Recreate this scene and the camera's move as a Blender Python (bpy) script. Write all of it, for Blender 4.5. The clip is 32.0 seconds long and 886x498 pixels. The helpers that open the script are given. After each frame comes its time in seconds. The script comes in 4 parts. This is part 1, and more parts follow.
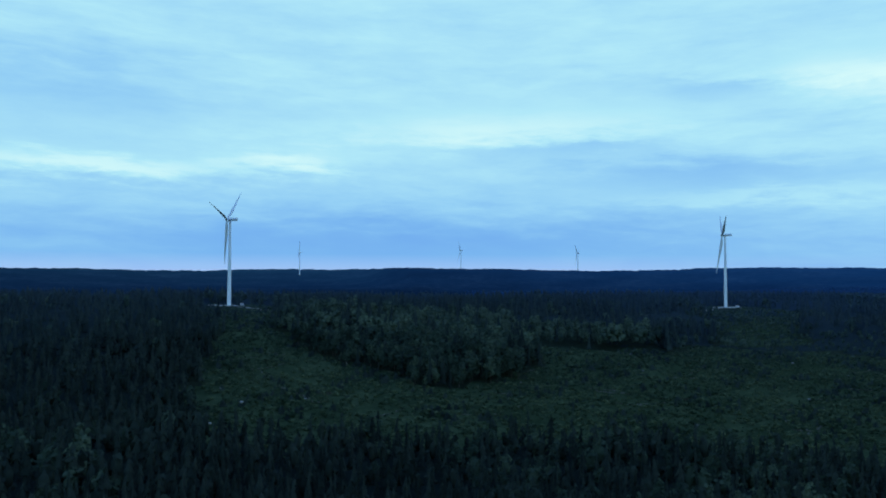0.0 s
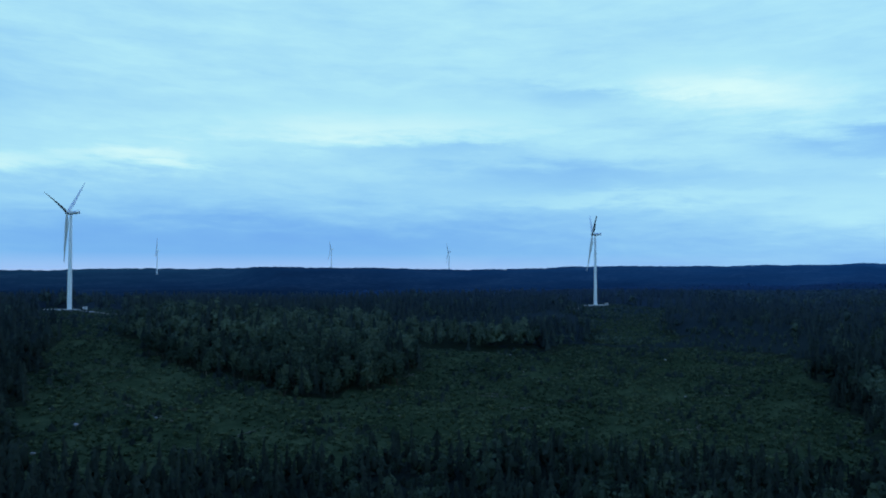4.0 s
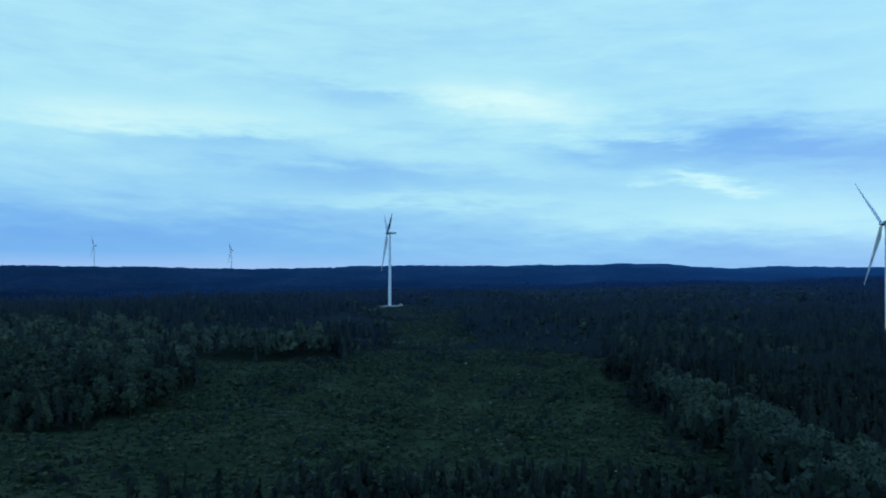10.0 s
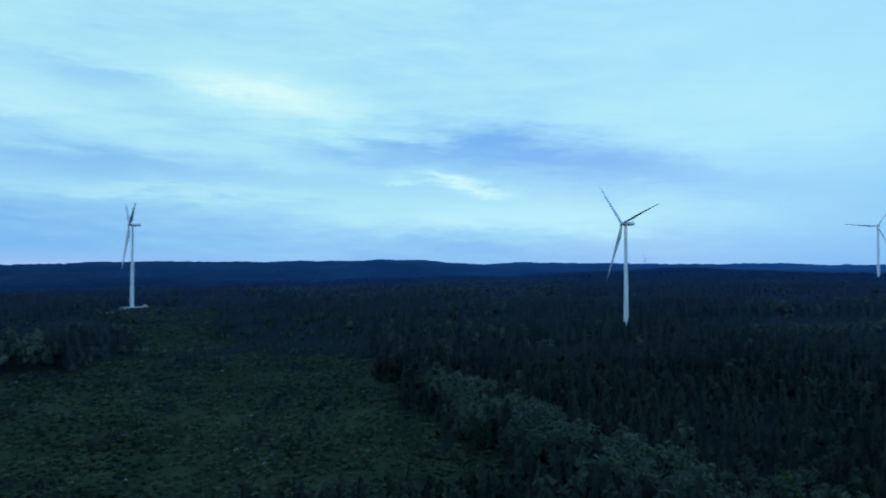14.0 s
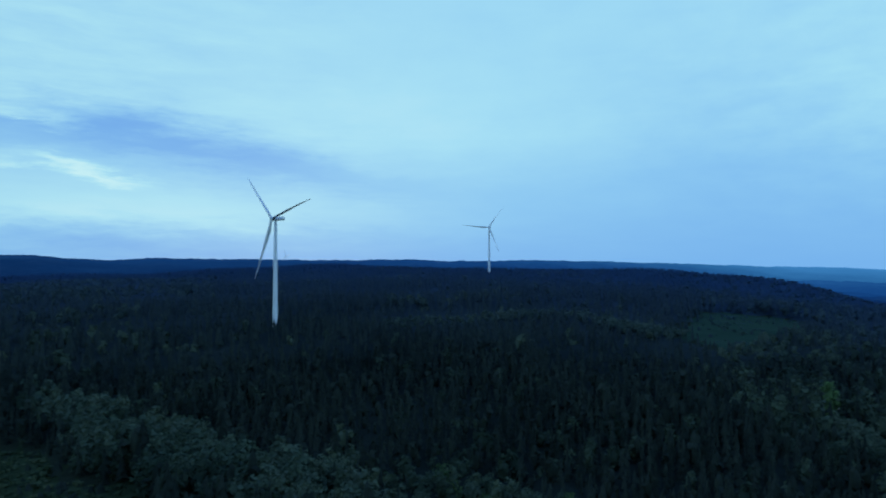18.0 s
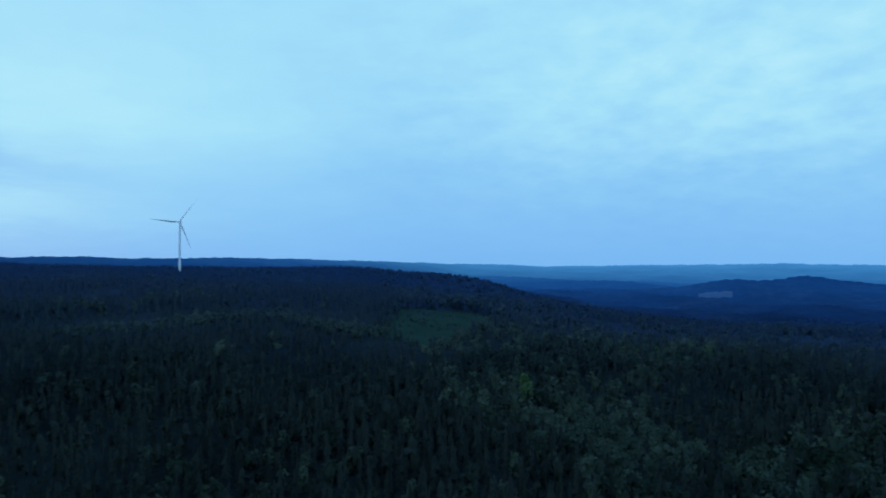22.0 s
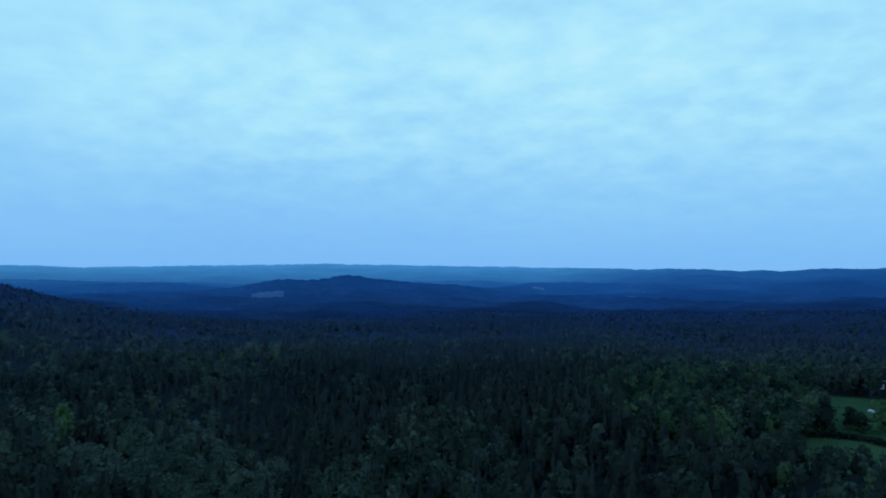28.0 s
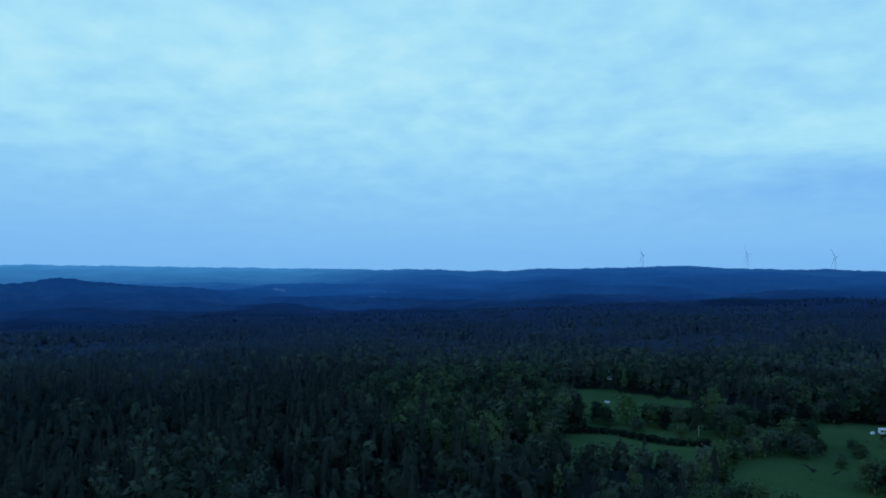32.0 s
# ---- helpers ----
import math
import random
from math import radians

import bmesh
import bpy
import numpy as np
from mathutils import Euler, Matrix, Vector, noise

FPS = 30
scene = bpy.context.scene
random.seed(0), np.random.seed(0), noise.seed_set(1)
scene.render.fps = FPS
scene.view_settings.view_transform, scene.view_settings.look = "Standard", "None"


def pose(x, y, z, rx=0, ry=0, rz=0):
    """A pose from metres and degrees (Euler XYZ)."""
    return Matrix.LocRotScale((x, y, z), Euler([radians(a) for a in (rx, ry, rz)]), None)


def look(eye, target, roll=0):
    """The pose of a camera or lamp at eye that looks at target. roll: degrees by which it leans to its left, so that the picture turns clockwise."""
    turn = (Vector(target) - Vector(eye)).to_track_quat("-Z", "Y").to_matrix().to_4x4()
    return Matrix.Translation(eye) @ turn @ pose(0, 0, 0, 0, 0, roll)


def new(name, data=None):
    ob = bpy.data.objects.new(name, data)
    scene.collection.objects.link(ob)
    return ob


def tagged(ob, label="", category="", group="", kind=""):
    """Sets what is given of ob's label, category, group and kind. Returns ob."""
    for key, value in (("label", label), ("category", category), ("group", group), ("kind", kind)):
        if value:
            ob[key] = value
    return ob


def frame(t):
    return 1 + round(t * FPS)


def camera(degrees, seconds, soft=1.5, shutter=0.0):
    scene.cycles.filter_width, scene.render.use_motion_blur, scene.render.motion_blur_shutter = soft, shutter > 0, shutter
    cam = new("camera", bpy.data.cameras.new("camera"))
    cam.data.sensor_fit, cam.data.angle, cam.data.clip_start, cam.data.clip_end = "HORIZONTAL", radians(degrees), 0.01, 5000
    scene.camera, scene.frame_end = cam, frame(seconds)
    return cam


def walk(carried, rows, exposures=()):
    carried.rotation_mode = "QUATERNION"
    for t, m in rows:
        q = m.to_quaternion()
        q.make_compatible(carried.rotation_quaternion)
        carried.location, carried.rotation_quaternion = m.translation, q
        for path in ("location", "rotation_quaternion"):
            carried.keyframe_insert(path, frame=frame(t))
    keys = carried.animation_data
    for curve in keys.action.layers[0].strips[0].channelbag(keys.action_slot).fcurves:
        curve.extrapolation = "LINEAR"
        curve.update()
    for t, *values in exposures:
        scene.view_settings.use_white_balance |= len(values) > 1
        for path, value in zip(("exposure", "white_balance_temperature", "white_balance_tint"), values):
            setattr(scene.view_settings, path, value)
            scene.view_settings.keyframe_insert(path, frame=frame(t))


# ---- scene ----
# ---------------------------------------------------------------- camera
cam = camera(63.9, 32.0, soft=1.8, shutter=0.5)
# seconds, eye, heading (clockwise from +y), pitch, lean
PATH = [
    (0, 0.00, -0.00, 50.00, 0.000, 1.845, 0.214),
    (0.5, -0.57, 4.20, 49.98, 1.089, 1.835, 0.196),
    (1, -1.11, 8.39, 49.96, 2.335, 1.848, 0.179),
    (1.5, -1.59, 12.56, 49.95, 4.071, 1.840, 0.178),
    (2, -1.98, 16.71, 49.95, 5.601, 1.826, 0.160),
    (2.5, -2.27, 20.83, 49.97, 6.712, 1.821, 0.140),
    (4.5, -2.37, 37.23, 50.17, 12.035, 1.780, 0.062),
    (5, -2.19, 41.33, 50.23, 13.717, 1.791, 0.066),
    (5.5, -1.93, 45.41, 50.30, 15.176, 1.788, 0.064),
    (6, -1.58, 49.46, 50.37, 17.021, 1.765, 0.086),
    (6.5, -1.15, 53.49, 50.44, 18.164, 1.765, 0.119),
    (7, -0.63, 57.47, 50.51, 19.232, 1.754, 0.090),
    (7.5, -0.00, 61.45, 50.60, 20.485, 1.749, 0.049),
    (8, 0.75, 65.42, 50.68, 21.963, 1.764, 0.057),
    (8.5, 1.63, 69.38, 50.78, 23.094, 1.739, 0.098),
    (9, 2.63, 73.32, 50.87, 24.291, 1.748, 0.128),
    (9.5, 3.74, 77.23, 50.97, 25.886, 1.732, 0.127),
    (10, 4.97, 81.11, 51.06, 27.539, 1.729, 0.098),
    (10.5, 6.32, 84.95, 51.16, 29.510, 1.702, 0.092),
    (11, 7.82, 88.76, 51.27, 31.473, 1.693, 0.080),
    (11.5, 9.44, 92.53, 51.38, 33.481, 1.672, 0.077),
    (12, 11.19, 96.25, 51.49, 35.638, 1.627, 0.038),
    (12.5, 13.08, 99.89, 51.59, 38.309, 1.582, -0.013),
    (13, 15.08, 103.42, 51.69, 40.907, 1.506, -0.044),
    (13.5, 17.20, 106.82, 51.78, 43.670, 1.452, -0.016),
    (15.5, 26.76, 118.99, 52.06, 57.365, 1.292, -0.042),
    (16, 29.33, 121.67, 52.12, 61.003, 1.248, -0.038),
    (16.5, 31.99, 124.18, 52.16, 64.437, 1.209, 0.022),
    (17, 34.73, 126.51, 52.21, 68.168, 1.169, 0.017),
    (17.5, 37.56, 128.64, 52.27, 71.767, 1.117, -0.005),
    (18, 40.48, 130.52, 52.34, 75.224, 1.080, -0.009),
    (18.5, 43.54, 132.18, 52.44, 78.296, 1.057, -0.051),
    (19, 46.73, 133.67, 52.55, 81.243, 1.063, -0.083),
    (19.5, 49.98, 135.00, 52.65, 84.333, 1.033, -0.017),
    (20, 53.24, 136.20, 52.76, 87.616, 0.980, -0.021),
    (20.5, 56.49, 137.27, 52.86, 90.547, 0.940, -0.015),
    (21, 59.73, 138.19, 52.96, 93.237, 0.915, -0.001),
    (21.5, 62.97, 138.96, 53.06, 96.209, 0.898, 0.028),
    (22, 66.20, 139.57, 53.14, 99.449, 0.874, 0.045),
    (22.5, 69.44, 140.02, 53.22, 102.691, 0.867, 0.070),
    (23, 72.66, 140.31, 53.29, 105.930, 0.855, 0.091),
    (23.5, 75.87, 140.42, 53.34, 109.000, 0.866, 0.127),
    (24, 79.06, 140.36, 53.38, 112.284, 0.877, 0.109),
    (24.5, 82.22, 140.13, 53.41, 115.612, 0.872, 0.132),
    (25, 85.35, 139.70, 53.42, 118.773, 0.884, 0.121),
    (25.5, 88.44, 138.99, 53.43, 121.935, 0.889, 0.110),
    (26, 91.51, 138.03, 53.43, 125.176, 0.893, 0.155),
    (26.5, 94.55, 136.89, 53.44, 128.308, 0.890, 0.147),
    (28.5, 106.58, 130.88, 53.55, 136.970, 0.982, 0.128),
    (29, 109.51, 129.10, 53.63, 139.876, 1.000, 0.128),
    (29.5, 112.41, 127.25, 53.72, 142.715, 1.028, 0.145),
    (30, 115.30, 125.39, 53.84, 145.367, 1.013, 0.143),
    (30.5, 118.19, 123.52, 53.97, 148.083, 1.010, 0.142),
    (31, 121.04, 121.63, 54.12, 150.858, 1.034, 0.135),
    (31.5, 123.82, 119.72, 54.28, 153.560, 1.048, 0.149),
    (32, 126.57, 117.80, 54.43, 155.462, 1.049, 0.159),
]


# seconds, stops
EXPOSURES = [(0, 0.0), (13, 0.0), (17, -0.06), (19.8, -0.16), (22, -0.03), (26, 0.0), (30, -0.02), (32, -0.06)]


def flight(row):
    t, x, y, z, yaw, pitch, lean = row
    a, b = radians(yaw), radians(pitch)
    way = Vector((math.sin(a) * math.cos(b), math.cos(a) * math.cos(b), math.sin(b)))
    return t, look((x, y, z), Vector((x, y, z)) + 100 * way, lean)


walk(cam, [flight(row) for row in PATH], exposures=EXPOSURES)


# ---------------------------------------------------------------- node helpers
def link_or_set(tree, socket, value):
    if isinstance(value, bpy.types.NodeSocket):
        tree.links.new(value, socket)
    else:
        socket.default_value = value


def calc(tree, op, a, b=0.0, c=0.0):
    n = tree.nodes.new("ShaderNodeMath")
    n.operation = op
    for socket, value in zip(n.inputs, (a, b, c)):
        link_or_set(tree, socket, value)
    return n.outputs[0]


def vec(tree, x, y, z=0.0):
    n = tree.nodes.new("ShaderNodeCombineXYZ")
    for socket, value in zip(n.inputs, (x, y, z)):
        link_or_set(tree, socket, value)
    return n.outputs[0]


def noisy(tree, where, scale, detail=4.0, rough=0.55):
    n = tree.nodes.new("ShaderNodeTexNoise")
    tree.links.new(where, n.inputs["Vector"])
    n.inputs["Scale"].default_value = scale
    n.inputs["Detail"].default_value = detail
    n.inputs["Roughness"].default_value = rough
    return n.outputs["Fac"]


def ramp(tree, fac, stops):
    n = tree.nodes.new("ShaderNodeValToRGB")
    tree.links.new(fac, n.inputs["Fac"])
    el = n.color_ramp.elements
    while len(el) < len(stops):
        el.new(0.5)
    for e, (p, c) in zip(el, stops):
        e.position = p
        e.color = (*c, 1)
    return n.outputs["Color"]


def blend(tree, fac, a, b, kind="MIX"):
    n = tree.nodes.new("ShaderNodeMix")
    n.data_type, n.blend_type = "RGBA", kind
    link_or_set(tree, n.inputs[0], fac)
    for socket, value in ((n.inputs[6], a), (n.inputs[7], b)):
        link_or_set(tree, socket, (*value, 1) if isinstance(value, tuple) and len(value) == 3 else value)
    return n.outputs[2]


# ---------------------------------------------------------------- sky
SUN_AZ, SUN_EL = 62.0, 9.0
world = bpy.data.worlds.new("dusk_sky")
scene.world = world
world.use_nodes = True
wt = world.node_tree
background = wt.nodes["Background"]
nishita = wt.nodes.new("ShaderNodeTexSky")
nishita.sky_type, nishita.sun_disc = "NISHITA", False
nishita.sun_elevation, nishita.sun_rotation = radians(SUN_EL), radians(SUN_AZ)
direction = wt.nodes.new("ShaderNodeTexCoord").outputs["Generated"]
split = wt.nodes.new("ShaderNodeSeparateXYZ")
wt.links.new(direction, split.inputs[0])
dx, dy, dz = split.outputs
up = calc(wt, "MAXIMUM", dz, 0.0)
# heading in degrees, counted from 80 degrees; height in degrees
ca, sa = math.cos(radians(80)), math.sin(radians(80))
side = calc(wt, "SUBTRACT", calc(wt, "MULTIPLY", dx, ca), calc(wt, "MULTIPLY", dy, sa))
ahead = calc(wt, "ADD", calc(wt, "MULTIPLY", dx, sa), calc(wt, "MULTIPLY", dy, ca))
heading = calc(wt, "MULTIPLY", calc(wt, "ARCTAN2", side, ahead), 57.2958)
height = calc(wt, "MULTIPLY", calc(wt, "ARCSINE", up), 57.2958)
# the clouds: ragged banks, streaks and wisps
ragged = noisy(wt, vec(wt, calc(wt, "MULTIPLY", heading, 0.11), calc(wt, "MULTIPLY", height, 0.34)), 1.0, 6.0, 0.6)
slant = calc(wt, "MULTIPLY_ADD", heading, 0.02, calc(wt, "MULTIPLY_ADD", ragged, 1.5, height))
streaks = noisy(wt, vec(wt, calc(wt, "MULTIPLY", heading, 0.08), calc(wt, "MULTIPLY", slant, 0.42), 3.0), 1.0, 7.0, 0.6)
wisps = noisy(wt, vec(wt, calc(wt, "MULTIPLY", heading, 0.22), calc(wt, "MULTIPLY", slant, 1.2), 7.0), 1.0, 6.0, 0.6)
high = calc(wt, "ADD", up, 0.30)
cells = vec(wt, calc(wt, "DIVIDE", dx, high), calc(wt, "DIVIDE", dy, high))
puffs = noisy(wt, cells, 8.0, 5.0, 0.52)
mottled = calc(wt, "MINIMUM", calc(wt, "MAXIMUM", calc(wt, "DIVIDE", calc(wt, "SUBTRACT", heading, 8.0), 30.0), 0.0), 1.0)
warp_h = calc(wt, "MULTIPLY_ADD", calc(wt, "SUBTRACT", ragged, 0.5), 13.0, heading)
warp_v = calc(wt, "MULTIPLY_ADD", calc(wt, "SUBTRACT", wisps, 0.5), 2.6, calc(wt, "MULTIPLY_ADD", calc(wt, "SUBTRACT", streaks, 0.5), 3.0, height))
# thick and thin places of the cloud cover: heading, height, half widths, amount
COVER = [
    (-27, 7.6, 9, 0.8, 0.34, 0.0), (-13, 8.5, 5, 0.8, 0.34, 0.03), (4, 11.3, 13, 1.3, 0.22, 0.02), (-28, 13.5, 9, 3.0, -0.18, 0),
    (35, 12.6, 7.5, 2.0, 0.28, -0.18), (31, 14.0, 5, 0.7, 0.12, -0.1), (45, 10.2, 3, 0.5, 0.28, -0.10), (46.4, 6.8, 2.4, 0.5, 0.30, -0.16), (50, 6.1, 2.6, 0.4, 0.26, -0.10), (55, 8.9, 12, 1.5, -0.34, -0.16), (46, 9.3, 6, 1.2, -0.2, -0.12),
    (40, 8.9, 5, 0.7, -0.18, -0.1), (52, 4.0, 20, 1.8, 0.28, -0.02), (72, 11.0, 12, 5.0, 0.08, 0), (118, 4.0, 20, 4.0, -0.05, 0),
    (97, 9.0, 8, 6.0, -0.08, 0), (116, 15.0, 12, 4.0, 0.08, 0), (184, 9.0, 8, 1.2, 0.12, 0), (186, 5.5, 12, 1.8, -0.14, 0),
    (145, 16.0, 14, 4.0, 0.12, 0), (20, 7.6, 9, 1.1, -0.18, 0.0), (-4, 2.6, 26, 2.2, -0.20, 0), (26, 5.6, 12, 0.6, 0.14, 0),
    (10, 9.6, 7, 0.6, -0.14, 0.0), (22, 13.6, 6, 0.9, -0.12, -0.1),
]
tone = calc(wt, "MULTIPLY_ADD", calc(wt, "MINIMUM", calc(wt, "DIVIDE", height, 10.0), 1.0), 0.32, 0.34)
for h0, v0, hw, vw, amount, slope in COVER:
    dh = calc(wt, "DIVIDE", calc(wt, "SUBTRACT", warp_h, h0 - 80), hw)
    dv = calc(wt, "MULTIPLY_ADD", dh, -slope * hw / vw, calc(wt, "DIVIDE", calc(wt, "SUBTRACT", warp_v, v0), vw))
    dist = calc(wt, "ADD", calc(wt, "MULTIPLY", dh, dh), calc(wt, "MULTIPLY", dv, dv))
    tone = calc(wt, "MULTIPLY_ADD", calc(wt, "EXPONENT", calc(wt, "MULTIPLY", dist, -1.0)), amount, tone)
streaky = calc(wt, "MINIMUM", calc(wt, "MAXIMUM", calc(wt, "DIVIDE", calc(wt, "SUBTRACT", -8.0, heading), 25.0), 0.0), 1.0)
tone = calc(wt, "MULTIPLY_ADD", calc(wt, "SUBTRACT", streaks, 0.5), calc(wt, "MULTIPLY_ADD", streaky, 0.26, 0.08), tone)
tone = calc(wt, "MULTIPLY_ADD", calc(wt, "SUBTRACT", wisps, 0.5), calc(wt, "MULTIPLY_ADD", streaky, 0.16, 0.03), tone)
tone = calc(wt, "MULTIPLY_ADD", calc(wt, "SUBTRACT", puffs, 0.5), calc(wt, "MULTIPLY", calc(wt, "MULTIPLY_ADD", mottled, 0.34, 0.08), calc(wt, "MINIMUM", calc(wt, "DIVIDE", height, 11.0), 1.0)), tone)
cover = ramp(wt, tone, [(0.0, (1.3, 3.5, 8.4)), (0.28, (2.0, 4.8, 8.8)), (0.5, (3.0, 6.3, 9.2)),
                        (0.72, (4.4, 8.1, 9.5)), (1.0, (6.8, 9.7, 9.7))])
# the side away from the afterglow is a colder blue
cold = calc(wt, "MINIMUM", calc(wt, "MAXIMUM", calc(wt, "DIVIDE", calc(wt, "ADD", heading, 55.0), 55.0), 0.0), 1.0)
cover = blend(wt, cold, cover, (0.90, 0.965, 1.035), "MULTIPLY")
sky = blend(wt, 0.01, cover, nishita.outputs[0])
# a trace of rose low down on the afterglow's side
low_down = calc(wt, "MAXIMUM", calc(wt, "SUBTRACT", 1.0, calc(wt, "DIVIDE", height, 1.4)), 0.0)
rose = calc(wt, "MULTIPLY", low_down, calc(wt, "MINIMUM", calc(wt, "MAXIMUM", calc(wt, "DIVIDE", calc(wt, "SUBTRACT", -38.0, heading), 30.0), 0.0), 1.0))
sky = blend(wt, calc(wt, "MULTIPLY", rose, 0.6), sky, (4.5, 6.0, 9.4))
# the cover thickens overhead, and the evening light comes from low down
steep = calc(wt, "MINIMUM", calc(wt, "MAXIMUM", calc(wt, "DIVIDE", calc(wt, "SUBTRACT", height, 21.0), 30.0), 0.0), 1.0)
sky = blend(wt, steep, sky, (1.38, 3.45, 9.7))
wt.links.new(sky, background.inputs["Color"])
background.inputs["Strength"].default_value = 0.1

sun_data = bpy.data.lights.new("sun", "SUN")
sun_data.energy, sun_data.angle, sun_data.color = 0.12, radians(40), (1.0, 0.95, 0.9)
sun = new("sun", sun_data)
sa_, se_ = radians(SUN_AZ), radians(SUN_EL + 16)
sun_way = Vector((math.sin(sa_) * math.cos(se_), math.cos(sa_) * math.cos(se_), math.sin(se_)))
sun.matrix_world = look(sun_way * 1000, (0, 0, 0))


# ---------------------------------------------------------------- materials
def material(name, stops, coarse=0.02, fine=0.6, rough=0.85, bump=0.3, depth=0.3, vary=0.35, metal=0.0, gloss=0.3, leafy=False):
    """Colour from noise at two scales and a change from piece to piece, and relief. Leafy: the change goes from tree to
    tree and from stand to stand, blue haze is painted into the colour with distance, and part of the light passes
    through the leaves."""
    m = bpy.data.materials.new(name)
    m.use_nodes = True
    t = m.node_tree
    bsdf = t.nodes["Principled BSDF"]
    where = t.nodes.new("ShaderNodeNewGeometry").outputs["Position"]
    big, small = noisy(t, where, coarse, 3.0), noisy(t, where, fine, 4.0, 0.6)
    single = t.nodes.new("ShaderNodeObjectInfo").outputs["Random"]
    fac = calc(t, "ADD", calc(t, "MULTIPLY", big, 0.55), calc(t, "MULTIPLY", small, 0.45))
    if leafy:
        own = t.nodes.new("ShaderNodeAttribute")
        own.attribute_name = "tone"
        fac = calc(t, "MULTIPLY_ADD", own.outputs["Fac"], vary, fac)
        fac = calc(t, "MULTIPLY_ADD", calc(t, "SUBTRACT", noisy(t, where, 0.0085, 4.0, 0.6), 0.5), 0.9, fac)
    else:
        piece = t.nodes.new("ShaderNodeNewGeometry").outputs["Random Per Island"]
        fac = calc(t, "MULTIPLY_ADD", calc(t, "SUBTRACT", piece, 0.5), vary, fac)
    fac = calc(t, "MULTIPLY_ADD", calc(t, "SUBTRACT", single, 0.5), vary, fac)
    colour = ramp(t, fac, stops)
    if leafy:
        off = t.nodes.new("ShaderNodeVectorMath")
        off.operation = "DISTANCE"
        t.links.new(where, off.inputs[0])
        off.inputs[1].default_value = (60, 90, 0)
        # the painted haze is strongest over the valley to the south-east
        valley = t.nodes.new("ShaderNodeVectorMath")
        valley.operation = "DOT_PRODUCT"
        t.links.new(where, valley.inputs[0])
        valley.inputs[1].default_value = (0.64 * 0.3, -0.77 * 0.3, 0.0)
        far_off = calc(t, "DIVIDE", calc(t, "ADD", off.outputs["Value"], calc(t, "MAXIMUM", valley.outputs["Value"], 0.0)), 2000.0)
        colour = blend(t, ramp(t, far_off, [(p, (k, k, k)) for p, k, c in PAINTED_HAZE]), colour, ramp(t, far_off, [(p, c) for p, k, c in PAINTED_HAZE]))
    t.links.new(colour, bsdf.inputs["Base Color"])
    bsdf.inputs["Roughness"].default_value = rough
    bsdf.inputs["Metallic"].default_value = metal
    bsdf.inputs["Specular IOR Level"].default_value = gloss
    if leafy:
        through_leaf, mixed = t.nodes.new("ShaderNodeBsdfTranslucent"), t.nodes.new("ShaderNodeMixShader")
        t.links.new(colour, through_leaf.inputs["Color"])
        mixed.inputs[0].default_value = 0.3
        t.links.new(bsdf.outputs[0], mixed.inputs[1])
        t.links.new(through_leaf.outputs[0], mixed.inputs[2])
        t.links.new(mixed.outputs[0], t.nodes["Material Output"].inputs["Surface"])
    if bump:
        b = t.nodes.new("ShaderNodeBump")
        b.inputs["Strength"].default_value, b.inputs["Distance"].default_value = bump, depth
        t.links.new(noisy(t, where, 0.8, 2.0, 0.6) if leafy else small, b.inputs["Height"])
        t.links.new(b.outputs[0], bsdf.inputs["Normal"])
    return m


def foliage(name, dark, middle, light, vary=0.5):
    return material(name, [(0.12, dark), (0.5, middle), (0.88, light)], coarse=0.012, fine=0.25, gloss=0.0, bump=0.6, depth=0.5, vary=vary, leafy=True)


# haze painted into the leaf colour: distance in steps of 2 km, share of the blue, the blue
PAINTED_HAZE = [(0.18, 0.0, (0.034, 0.054, 0.060)), (0.33, 0.36, (0.048, 0.074, 0.094)), (0.48, 0.62, (0.049, 0.084, 0.130)), (0.7, 0.78, (0.035, 0.076, 0.150)), (0.95, 0.9, (0.027, 0.078, 0.185))]
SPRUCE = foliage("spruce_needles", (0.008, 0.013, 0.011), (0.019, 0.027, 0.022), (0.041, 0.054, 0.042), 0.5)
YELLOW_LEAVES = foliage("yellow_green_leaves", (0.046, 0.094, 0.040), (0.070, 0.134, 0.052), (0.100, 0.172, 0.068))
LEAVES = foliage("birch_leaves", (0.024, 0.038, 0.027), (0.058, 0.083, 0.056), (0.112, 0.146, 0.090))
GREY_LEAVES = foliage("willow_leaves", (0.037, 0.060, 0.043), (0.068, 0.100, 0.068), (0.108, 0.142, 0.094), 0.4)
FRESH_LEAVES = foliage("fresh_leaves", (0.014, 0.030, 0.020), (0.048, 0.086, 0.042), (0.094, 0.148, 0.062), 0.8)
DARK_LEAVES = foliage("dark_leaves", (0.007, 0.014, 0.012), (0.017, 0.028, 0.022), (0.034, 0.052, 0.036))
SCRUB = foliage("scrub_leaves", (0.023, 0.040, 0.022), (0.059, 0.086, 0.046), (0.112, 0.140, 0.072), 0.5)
DRY = material("dry_brash", [(0.2, (0.09, 0.095, 0.075)), (0.5, (0.16, 0.16, 0.13)), (0.8, (0.25, 0.24, 0.20))], coarse=0.1, fine=2.0, gloss=0.0)
BARK = material("bark", [(0.2, (0.030, 0.024, 0.018)), (0.8, (0.096, 0.078, 0.060))], fine=3.0, gloss=0.0)
PALE_BARK = material("pale_bark", [(0.2, (0.12, 0.11, 0.10)), (0.5, (0.38, 0.36, 0.33)), (0.8, (0.55, 0.53, 0.50))], fine=2.0, gloss=0.2)
